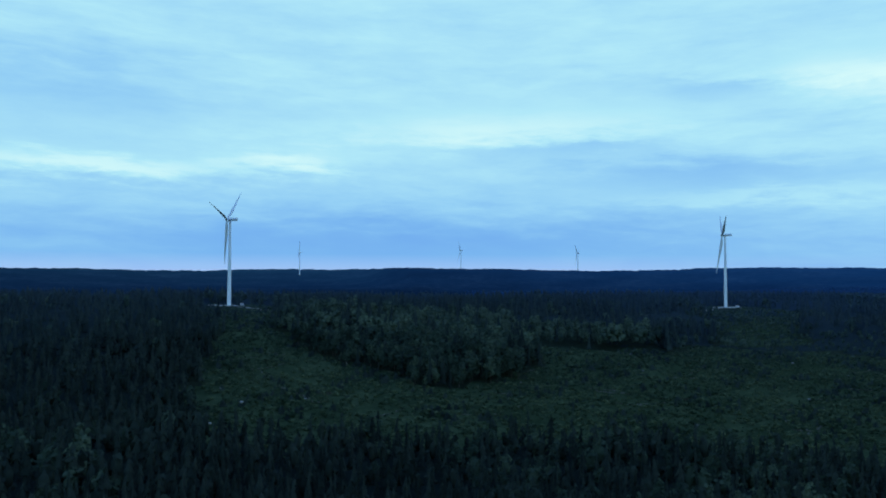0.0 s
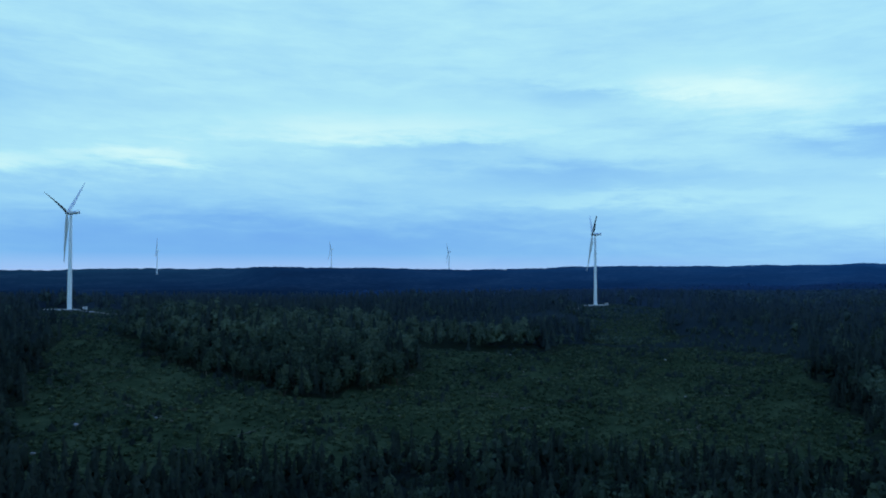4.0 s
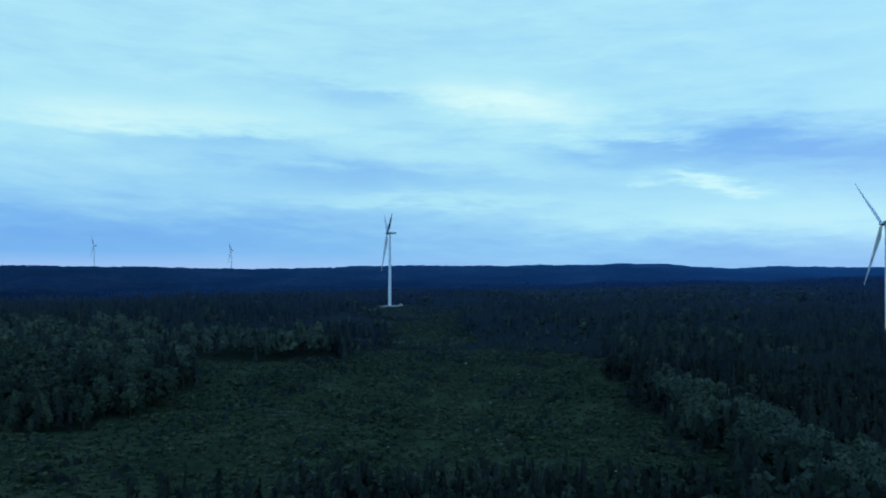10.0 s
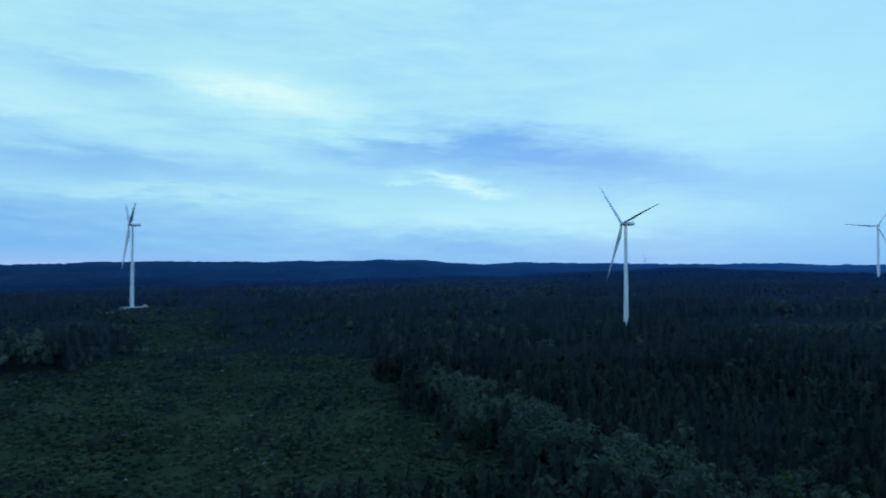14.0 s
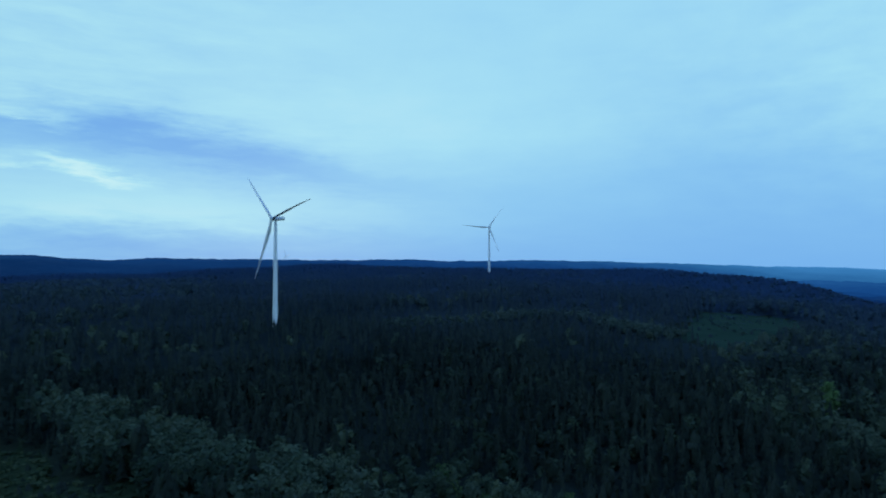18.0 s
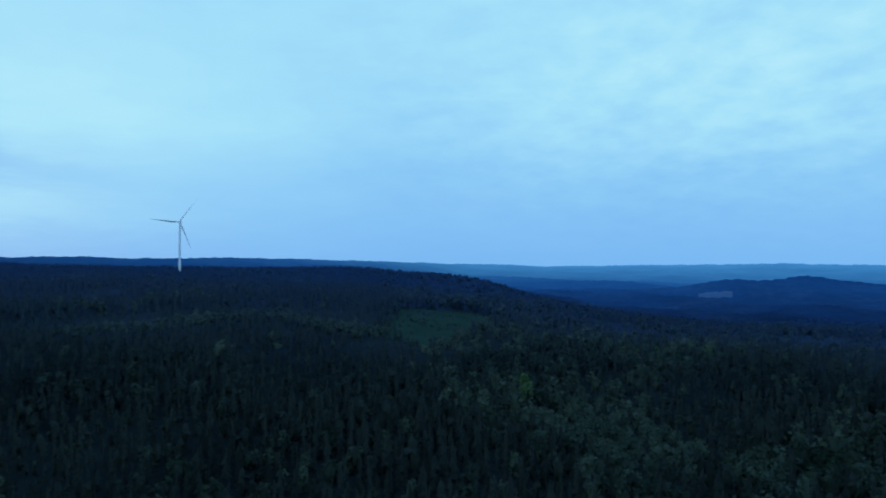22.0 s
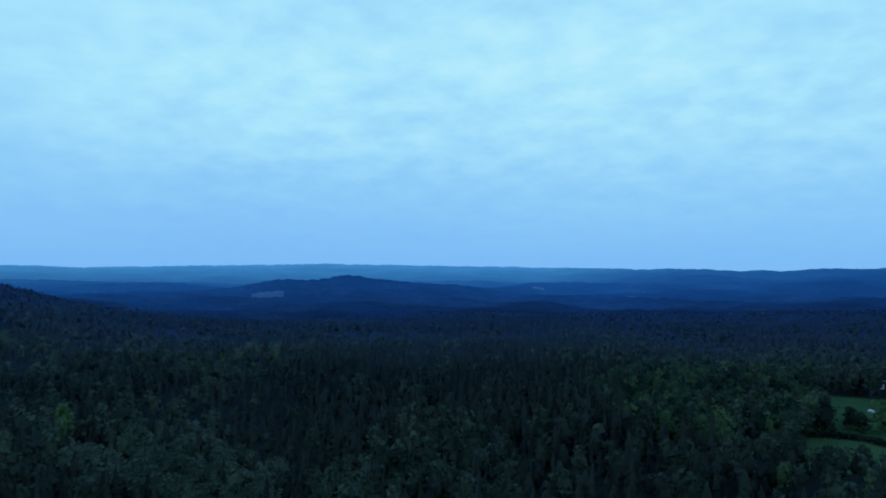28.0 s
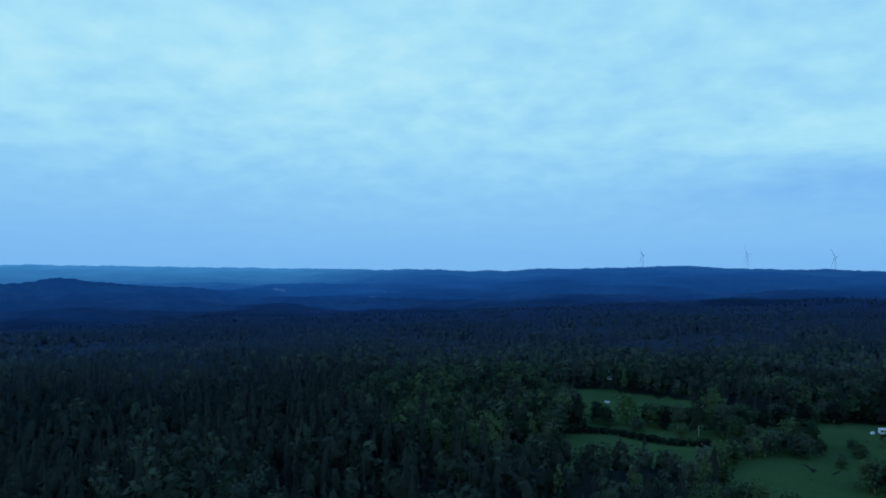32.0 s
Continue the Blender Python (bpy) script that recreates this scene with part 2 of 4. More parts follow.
FLOOR = material("forest_floor", [(0.25, (0.012, 0.017, 0.010)), (0.5, (0.026, 0.034, 0.021)), (0.75, (0.046, 0.054, 0.034))], coarse=0.012, fine=0.25, bump=0.5, depth=0.8, gloss=0.0)
GRASS = material("pasture_grass", [(0.25, (0.028, 0.064, 0.022)), (0.5, (0.047, 0.094, 0.032)), (0.75, (0.072, 0.122, 0.041))], coarse=0.03, fine=0.8, gloss=0.0)
MEADOW = material("meadow_grass", [(0.25, (0.017, 0.037, 0.025)), (0.5, (0.027, 0.055, 0.037)), (0.75, (0.043, 0.073, 0.050))], coarse=0.03, fine=0.4, gloss=0.0)
HEATH = material("rough_grass", [(0.28, (0.014, 0.024, 0.011)), (0.5, (0.038, 0.054, 0.026)), (0.72, (0.082, 0.100, 0.050))], coarse=0.035, fine=0.3, gloss=0.0)
GRAVEL = material("gravel", [(0.3, (0.20, 0.19, 0.18)), (0.7, (0.38, 0.37, 0.35))], coarse=0.1, fine=1.5)
STONE = material("stone", [(0.3, (0.105, 0.105, 0.101)), (0.7, (0.224, 0.217, 0.210))], coarse=0.3, fine=2.0)
PAINT = material("tower_paint", [(0.3, (0.80, 0.81, 0.83)), (0.7, (0.86, 0.87, 0.88))], coarse=0.05, fine=0.5, rough=0.45, bump=0.0, vary=0.05, gloss=0.5)
BLADE = material("blade_gelcoat", [(0.3, (0.60, 0.61, 0.62)), (0.7, (0.74, 0.75, 0.75))], coarse=0.08, fine=0.8, rough=0.6, bump=0.0, vary=0.05, gloss=0.25)
STEEL = material("grey_steel", [(0.3, (0.18, 0.18, 0.19)), (0.7, (0.30, 0.30, 0.31))], fine=2.0, rough=0.5, bump=0.0, metal=0.6)
WALLS = material("white_boards", [(0.3, (0.62, 0.62, 0.60)), (0.7, (0.80, 0.80, 0.78))], coarse=0.2, fine=3.0, bump=0.1, depth=0.02, vary=0.05)
ROOF = material("roof_tiles", [(0.3, (0.06, 0.05, 0.05)), (0.7, (0.14, 0.11, 0.10))], coarse=0.3, fine=4.0)
GLASS = material("window_glass", [(0.3, (0.02, 0.025, 0.03)), (0.7, (0.04, 0.045, 0.05))], rough=0.08, bump=0.0, gloss=0.8)
RUBBER = material("rubber", [(0.3, (0.015, 0.015, 0.015)), (0.7, (0.03, 0.03, 0.03))], fine=8.0)


def vec_stretch(t, where):
    """Stretched places, so that the painted haze varies in broad drifts, thin from top to bottom."""
    n = t.nodes.new("ShaderNodeVectorMath")
    n.operation = "MULTIPLY"
    t.links.new(where, n.inputs[0])
    n.inputs[1].default_value = (0.0045, 0.0045, 0.03)
    return n.outputs[0]


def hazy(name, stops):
    """A distant surface with evening haze painted on as a blue glow that changes with distance."""
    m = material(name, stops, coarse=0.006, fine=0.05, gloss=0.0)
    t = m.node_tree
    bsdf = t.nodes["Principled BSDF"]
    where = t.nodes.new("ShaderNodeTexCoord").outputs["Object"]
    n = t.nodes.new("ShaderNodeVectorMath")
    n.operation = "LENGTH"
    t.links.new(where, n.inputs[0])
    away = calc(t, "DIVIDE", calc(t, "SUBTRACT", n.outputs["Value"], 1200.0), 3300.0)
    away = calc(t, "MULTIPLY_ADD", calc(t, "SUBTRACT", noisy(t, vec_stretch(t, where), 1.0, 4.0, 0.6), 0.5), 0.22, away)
    haze_glow = ramp(t, away, [(0.0, (0.0, 0.002, 0.010)), (0.12, (0.001, 0.010, 0.050)), (0.25, (0.002, 0.025, 0.112)), (0.4, (0.004, 0.042, 0.168)), (0.55, (0.009, 0.068, 0.218)), (0.7, (0.018, 0.108, 0.28)), (0.95, (0.036, 0.18, 0.42))])
    # the painted haze glows less towards the afterglow and more over the valley away from it
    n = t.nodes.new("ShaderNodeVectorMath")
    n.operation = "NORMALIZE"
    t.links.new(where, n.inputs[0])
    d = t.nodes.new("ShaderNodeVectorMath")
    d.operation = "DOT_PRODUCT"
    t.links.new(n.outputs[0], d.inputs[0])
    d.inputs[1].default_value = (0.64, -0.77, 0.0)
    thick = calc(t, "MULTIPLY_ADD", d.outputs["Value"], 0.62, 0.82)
    t.links.new(haze_glow, bsdf.inputs["Emission Color"])
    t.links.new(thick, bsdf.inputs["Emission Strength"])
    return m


HAZY = hazy("woods_haze_glow", [(0.3, (0.004, 0.007, 0.009)), (0.5, (0.010, 0.016, 0.021)), (0.7, (0.026, 0.036, 0.042))])
HAZY_FIELD = hazy("fields_haze_glow", [(0.25, (0.035, 0.045, 0.045)), (0.5, (0.07, 0.08, 0.075)), (0.75, (0.12, 0.125, 0.11))])


# ---------------------------------------------------------------- lie of the land
MID = (60.0, 90.0)


def polar(az, r):
    return MID[0] + r * np.sin(np.radians(az)), MID[1] + r * np.cos(np.radians(az))


SWELLS = [(*polar(a, 300), 190) for a in range(-60, 230, 36)]
SWELLS += [(*polar(a, 750), 380) for a in range(-60, 240, 40)]
SWELLS += [(*polar(a, 1500), 700) for a in range(-55, 240, 42)]
SWELLS += [(*polar(a, 1100), 330) for a in range(-40, 200, 30)]
SWELLS += [(60, 90, 150), (*polar(270, 900), 700)]
SWELLS = np.array(SWELLS, float)
RISE = np.array([-34, 17, -41, 12, -18, -12, 28, -5, 0, 15, 35, -7, -11, 31, -18, -11, 15, 21, -3, -18, 77, -19, -42, 22, -1, -9, -8, 28, 1, -12, -15, 15, 23, 1, -7], float)
# the ring of far hills: heading, distance, the level of the valley before it
HILLS = np.array([
    (-60, 3100, -22), (-18, 3500, -20), (-8, 3300, -17), (-4, 2600, -17), (13, 2600, -18), (20, 2600, -14), (32, 2500, 4), (50, 2500, 2),
    (62, 2500, 0), (74, 2600, -3), (84, 2900, 0), (93, 3500, -20), (101, 4300, -50), (125, 4300, -62), (142, 4200, -66),
    (148, 3500, -66), (154, 3100, -62), (168, 3000, -52), (178, 2950, -50), (190, 2900, -45), (300, 3100, 0),
], float)
# heading and height of its crest, in degrees
CREST = np.array([
    (-60, 0.15), (-30, 0.14), (-26, 0.08), (-24, -0.02), (-19, 0.03), (-16.5, 0.15), (-9.5, 0.13), (-5.6, 0.28), (-1, 0.25), (4, 0.24), (8.8, 0.1), (13, 0.11),
    (17.7, 0.21), (20, 0.35), (25, 0.43), (31, 0.4), (37, 0.52), (41, 0.57), (44, 0.56), (46, 0.4), (48.9, 0.22), (52.4, 0.4), (57, 0.27), (63, 0.26),
    (67, 0.17), (71.6, 0.32), (75, 0.12), (81.6, 0.22), (86, 0.13), (90, 0.02), (94, -0.09), (99, -0.28), (103.7, -0.35), (107, -0.5), (113, -0.38), (119, -0.33),
    (124.5, -0.23), (131, -0.33), (136, -0.4), (141, -0.46), (146, -0.54), (150, -0.6), (151.5, -0.47), (154, -0.55), (156.5, -0.76), (159, -0.7), (161.7, -0.44), (167, -0.34),
    (171, -0.3), (178, -0.42), (190, -0.6), (300, 0.15),
], float)

# knolls and spurs: heading, distance, half length across and along the view, height
KNOLLS = [(92, 1330, 260, 200, 15), (119, 2090, 170, 110, 25), (122.5, 2090, 130, 110, 22), (125.3, 2090, 70, 110, 33), (128.5, 2090, 130, 110, 51), (132.5, 2090, 180, 120, 28), (141, 2500, 260, 130, 22), (134, 3000, 300, 140, 16),
          (150, 2600, 230, 140, 18), (158, 2200, 300, 140, 14), (112, 2500, 260, 130, 18), (104, 2900, 300, 150, 24), (167, 2450, 260, 130, 14), (18, 1750, 260, 120, 8),
          (-10, 1850, 300, 120, 9), (40, 1750, 300, 120, 9), (60, 1650, 260, 120, 8), (112, 760, 250, 160, -20), (115, 470, 160, 80, 5), (19, 640, 90, 80, -9), (102, 1280, 200, 200, 20), (99.5, 1290, 120, 150, 7), (111, 1380, 330, 330, -34)]

TOWERS = {"A": (-232.5, 774.0), "B": (366.8, 922.8), "C": (559.4, 407.0), "H": (1352.4, 387.0)}
FEET = {"A": 12.2, "B": 5.0, "C": -6.4, "H": 24.0}


def land(x, y):
    """The height of the ground, levelled round the towers."""
    x, y = np.asarray(x, float), np.asarray(y, float)
    z = hills_and_dales(x, y)
    for k, (tx, ty) in TOWERS.items():
        z = z + (FEET[k] - LEVEL[k]) * np.exp(-((x - tx) ** 2 + (y - ty) ** 2) / 70 ** 2)
    return z


def hills_and_dales(x, y):
    """The height of the bare ground."""
    x, y = np.asarray(x, float), np.asarray(y, float)
    r = np.hypot(x - MID[0], y - MID[1])
    az = np.degrees(np.arctan2(x - MID[0], y - MID[1]))
    az = np.where(az < -60, az + 360, az)
    near = -25 + np.exp(-((x[..., None] - SWELLS[:, 0]) ** 2 + (y[..., None] - SWELLS[:, 1]) ** 2) / (2 * SWELLS[:, 2] ** 2)) @ RISE
    crest, reach, low = np.interp(az, CREST[:, 0], CREST[:, 1]), np.interp(az, HILLS[:, 0], HILLS[:, 1]), np.interp(az, HILLS[:, 0], HILLS[:, 2])
    top = 39 + reach * np.tan(np.radians(crest))
    far = low + (top - low) * np.exp(-((r - reach) / (0.17 * reach + 60)) ** 2)
    s = np.clip((r - 1300) / 900, 0, 1)
    s = s * s * (3 - 2 * s)
    small = 1.2 * np.sin(x * 0.021 + 1.3) * np.sin(y * 0.018) + 0.6 * np.sin(x * 0.055) * np.sin(y * 0.049 + 2)
    w = np.clip((r - 500) / 700, 0, 1)
    rolls = 4.5 * np.sin(x * 0.0088 + 0.6) * np.sin(y * 0.0079 + 1.1) + 3.0 * np.sin(x * 0.017 + 2.0) * np.sin(y * 0.019)
    w = w * (1 - 0.75 * np.clip((r - 1700) / 600, 0, 1))
    folds = 11 * np.sin(r * 0.0105 + 1.4 * np.sin(az * 0.16)) * (0.35 + np.sin(az * 0.37 + r * 0.0021)) + 6 * np.sin(r * 0.021 + az * 0.33)
    folds = folds * np.clip((az - 96) / 10, 0, 1) * np.clip((r - 1250) / 350, 0, 1) * np.clip((3300 - r) / 700, 0, 1)
    z = (1 - s) * near + s * far + small + w * rolls + folds
    for a, d, across, along, rise in KNOLLS:
        kx, ky = polar(a, d)
        ux, uy = math.sin(radians(a)), math.cos(radians(a))
        v, u = (x - kx) * ux + (y - ky) * uy, (x - kx) * uy - (y - ky) * ux
        z = z + rise * np.exp(-(u / across) ** 2 - (v / along) ** 2)
    return z


LEVEL = {k: float(hills_and_dales(np.array(tx), np.array(ty))) for k, (tx, ty) in TOWERS.items()}


def inside(x, y, poly):
    """Which of the places lie in an outline of the plan."""
    hit = np.zeros(np.shape(x), bool)
    for (x0, y0), (x1, y1) in zip(poly, poly[1:] + poly[:1]):
        if y0 != y1:
            hit ^= ((y0 > y) != (y1 > y)) & (x < (x1 - x0) * (y - y0) / (y1 - y0) + x0)
    return hit


def within(x, y, poly, rag=6.0):
    """As inside(), with a ragged edge."""
    return inside(x + rag * np.sin(y * 0.11 + 1) + 0.6 * rag * np.sin(y * 0.31), y + rag * np.sin(x * 0.09 + 2) + 0.6 * rag * np.sin(x * 0.27), poly)


CLEARING = [(-183, 600), (-153, 441), (-129, 360), (-110, 322), (-40, 335), (40, 350), (110, 352), (160, 338), (215, 300), (256, 268),
            (285, 366), (335, 470), (378, 485), (350, 560), (300, 620), (235, 650), (180, 600), (65, 605), (75, 540), (24, 462), (-8, 455),
            (-72, 497), (-119, 532), (-150, 640), (-190, 720)]
CLUMP = [(-119, 532), (-72, 497), (-8, 455), (24, 462), (66, 520), (75, 605), (182, 598), (190, 650), (80, 690), (-45, 690), (-150, 640)]
STRIP = [(346, 442), (288, 352), (274, 310), (266, 276), (262, 250), (282, 234), (298, 275), (312, 303), (329, 357), (352, 425)]
OPEN_B = [(318, 900), (345, 955), (405, 940), (449, 860), (320, 654), (262, 664)]
OPEN_A = [(-285, 745), (-280, 800), (-195, 795), (-160, 700), (-150, 620), (-205, 590), (-235, 680)]
FIELD_BAND = [(640, 320), (664, 299), (708, 240), (726, 178), (687, 138), (636, 109)]
FIELD = [(849, 66), (904, 29), (925, -50), (850, -72), (780, -40), (690, -10), (610, 40), (620, 85), (711, 84)]
BIRCHES = [(244, 299), (262, 262), (296, 288), (300, 260), (296, 239), (310, 186), (297, 163), (284, 152), (250, 200)]
LEAFY_RISE = [(393, 52), (416, 31), (426, -7), (404, -23), (342, -13), (314, 4), (278, 37), (280, 50), (330, 39), (365, 47)]
KNOLL_SPRUCE = [(390, -12), (440, -50), (520, -140), (540, -230), (470, -330), (290, -150), (298, -90), (310, -50), (335, -15)]
LEAFY_FRONT = [(306, -1), (301, -49), (291, -76), (259, -61), (237, -15), (261, 17)]
GROVE = [(256, -118), (320, -200), (380, -400), (310, -410), (245, -300), (222, -245), (205, -175), (198, -145), (216, -122)]
PASTURE = [(246, -296), (218, -306), (178, -290), (150, -266), (122, -248), (60, -242), (22, -200), (40, -95), (100, -70), (134, -98), (143, -121),
           (155, -130), (172, -130), (190, -125), (204, -145), (207, -178), (222, -228)]
FRONT = [(143, -121), (155, -130), (172, -130), (190, -125), (204, -145), (222, -130), (210, -100), (175, -88), (140, -84)]
FAR_LEAVES = [(450, -600), (380, -400), (310, -410), (245, -300), (200, -290), (130, -272), (60, -240), (20, -240), (-20, -580)]
PALE_WOODS = [(748, 1387), (1105, 818), (801, 613), (600, 750), (486, 853)]
VALLEY_WOODS = [(617, -10), (740, -80), (910, -250), (820, -430), (660, -420), (590, -270), (620, -140)]
YOUNG = [(200, 598), (330, 520), (372, 520), (420, 600), (400, 680), (300, 700), (215, 660)]
PASTURES = [PASTURE]


# ---------------------------------------------------------------- mesh helpers
def raw_mesh(name, verts, tris, mats, slots=None, smooth=False):
    me = bpy.data.meshes.new(name)
    tris = np.asarray(tris, np.int32)
    me.vertices.add(len(verts))
    me.vertices.foreach_set("co", np.asarray(verts, np.float32).ravel())
    me.loops.add(tris.size)
    me.loops.foreach_set("vertex_index", tris.ravel())
    me.polygons.add(len(tris))
    me.polygons.foreach_set("loop_start", np.arange(0, tris.size, 3, dtype=np.int32))
    if slots is not None:
        me.polygons.foreach_set("material_index", np.asarray(slots, np.int32))
    if smooth:
        me.polygons.foreach_set("use_smooth", np.ones(len(tris), bool))
    for m in mats:
        me.materials.append(m)
    me.update(calc_edges=True)
    return me


def mesh_of(name, bm, mat, smooth=False):
    me = bpy.data.meshes.new(name)
    bm.normal_update()
    bm.to_mesh(me)
    bm.free()
    me.materials.append(mat)
    if smooth:
        me.polygons.foreach_set("use_smooth", np.ones(len(me.polygons), bool))
    return me


def part(name, bm, mat, parent, label="", smooth=False):
    ob = new(name, bm if isinstance(bm, bpy.types.Mesh) else mesh_of(name, bm, mat, smooth))
    ob.parent = parent
    return tagged(ob, label)


def thing(name, label, category, group="", kind="", at=None):
    ob = tagged(new(name), label, category, group, kind)
    if at is not None:
        ob.matrix_basis = at
    return ob


def tube(bm, p0, p1, r0, r1, n=12, caps=True):
    p0, p1 = Vector(p0), Vector(p1)
    turn = (p1 - p0).to_track_quat("Z", "Y").to_matrix().to_4x4()
    m = Matrix.Translation((p0 + p1) / 2) @ turn
    return bmesh.ops.create_cone(bm, cap_ends=caps, segments=n, radius1=r0, radius2=r1, depth=(p1 - p0).length, matrix=m)["verts"]


def box(bm, x0, x1, y0, y1, z0, z1, bevel=0.0):
    m = Matrix.Translation(((x0 + x1) / 2, (y0 + y1) / 2, (z0 + z1) / 2)) @ Matrix.Diagonal((x1 - x0, y1 - y0, z1 - z0, 1))
    verts = bmesh.ops.create_cube(bm, size=1, matrix=m)["verts"]
    if bevel:
        edges = {e for v in verts for e in v.link_edges}
        bmesh.ops.bevel(bm, geom=list(edges), offset=bevel, segments=2, affect="EDGES")
    return verts


def polar_grid(azs, rs, close):
    a, r = np.meshgrid(azs, rs, indexing="ij")
    x, y = polar(a, r)
    n, k = len(azs), len(rs)
    i, j = np.meshgrid(np.arange(n if close else n - 1), np.arange(k - 1), indexing="ij")
    i, j = i.ravel(), j.ravel()
    i2 = (i + 1) % n
    p, q, s, t = i * k + j, i2 * k + j, i2 * k + j + 1, i * k + j + 1
    tris = np.concatenate([np.stack([p, t, s], 1), np.stack([p, s, q], 1)])
    return x.ravel(), y.ravel(), tris


# ---------------------------------------------------------------- ground and far hills
rings = np.concatenate([[0.5], np.geomspace(12, 4780, 130)])
gx, gy, gt = polar_grid(np.arange(0, 360, 1.2), rings, True)
gz = land(gx, gy)
cx, cy = gx[gt].mean(1), gy[gt].mean(1)
grassy = np.zeros(len(cx), np.int32)
for area in PASTURES:
    grassy[inside(cx, cy, area)] = 1
for area in (CLEARING, OPEN_A, OPEN_B):
    grassy[within(cx, cy, area)] = 2
for area in (FIELD,):
    grassy[within(cx, cy, area)] = 3
ground = new("ground", raw_mesh("ground", np.stack([gx, gy, gz], 1), gt, [FLOOR, GRASS, HEATH, MEADOW], grassy, True))
tagged(ground, "wooded hill country with clearings and green pastures", "ground", kind="structure")

rng = np.random.default_rng(5)
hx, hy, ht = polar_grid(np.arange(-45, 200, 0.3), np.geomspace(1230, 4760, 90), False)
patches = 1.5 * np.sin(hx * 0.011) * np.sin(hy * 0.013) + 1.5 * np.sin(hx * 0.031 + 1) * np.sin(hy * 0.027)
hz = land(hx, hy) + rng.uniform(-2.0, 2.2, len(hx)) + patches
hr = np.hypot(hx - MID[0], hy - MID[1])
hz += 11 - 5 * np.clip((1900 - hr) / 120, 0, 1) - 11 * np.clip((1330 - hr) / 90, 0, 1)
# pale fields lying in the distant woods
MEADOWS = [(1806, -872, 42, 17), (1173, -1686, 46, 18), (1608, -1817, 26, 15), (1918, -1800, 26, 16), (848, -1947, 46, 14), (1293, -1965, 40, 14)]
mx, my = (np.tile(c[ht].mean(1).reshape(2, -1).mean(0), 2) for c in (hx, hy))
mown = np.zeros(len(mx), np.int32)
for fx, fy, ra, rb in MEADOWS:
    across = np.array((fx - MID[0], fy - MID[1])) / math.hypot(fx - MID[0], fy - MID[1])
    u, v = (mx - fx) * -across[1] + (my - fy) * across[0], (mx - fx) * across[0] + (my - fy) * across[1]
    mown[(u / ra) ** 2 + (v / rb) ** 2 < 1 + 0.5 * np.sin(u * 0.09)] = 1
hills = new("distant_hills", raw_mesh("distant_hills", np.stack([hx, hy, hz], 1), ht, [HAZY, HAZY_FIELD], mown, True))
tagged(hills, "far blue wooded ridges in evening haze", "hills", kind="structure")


# ---------------------------------------------------------------- tree shapes, one metre high
def conifer_shape(seed, tiers, points, base=0.1, width=0.2, ragged=0.3, trunk=True):
    g = np.random.default_rng(seed)
    v, f = [], []
    for k in range(tiers):
        lo = base + (1 - base) * k / tiers
        hi = min(1.0, lo + (1 - base) * 1.75 / tiers)
        if k == tiers - 1:
            hi = 1.0
        rad = width * (1 - lo) ** 0.62 * g.uniform(0.8, 1.15) + 0.012
        turn = g.uniform(0, 6.3)
        c = len(v)
        v.append((g.normal(0, 0.006), g.normal(0, 0.006), hi))
        for i in range(points):
            a = turn + 2 * math.pi * i / points
            rr = rad * (1.0 if i % 2 else 1 - ragged * 1.4) * g.uniform(1 - ragged, 1 + ragged * 0.6)
            v.append((rr * math.cos(a), rr * math.sin(a), lo - (0.02 if i % 2 else -0.02) + g.normal(0, 0.012)))
        f += [(c, c + 1 + i, c + 1 + (i + 1) % points) for i in range(points)]
    if trunk:
        c = len(v)
        v += [(0.012 * math.cos(a), 0.012 * math.sin(a), z) for z in (-0.06, base + 0.25) for a in (0, 2.1, 4.2)]
        f += [(c + i, c + (i + 1) % 3, c + 3 + (i + 1) % 3) for i in range(3)] + [(c + i, c + 3 + (i + 1) % 3, c + 3 + i) for i in range(3)]
    return np.array(v), np.array(f)


def ico(level):
    bm = bmesh.new()
    bmesh.ops.create_icosphere(bm, subdivisions=level, radius=1)
    bm.verts.index_update()
    v, f = np.array([p.co[:] for p in bm.verts]), np.array([[p.index for p in q.verts] for q in bm.faces])
    bm.free()
    return v, f


ICO1, ICO2 = ico(1), ico(2)


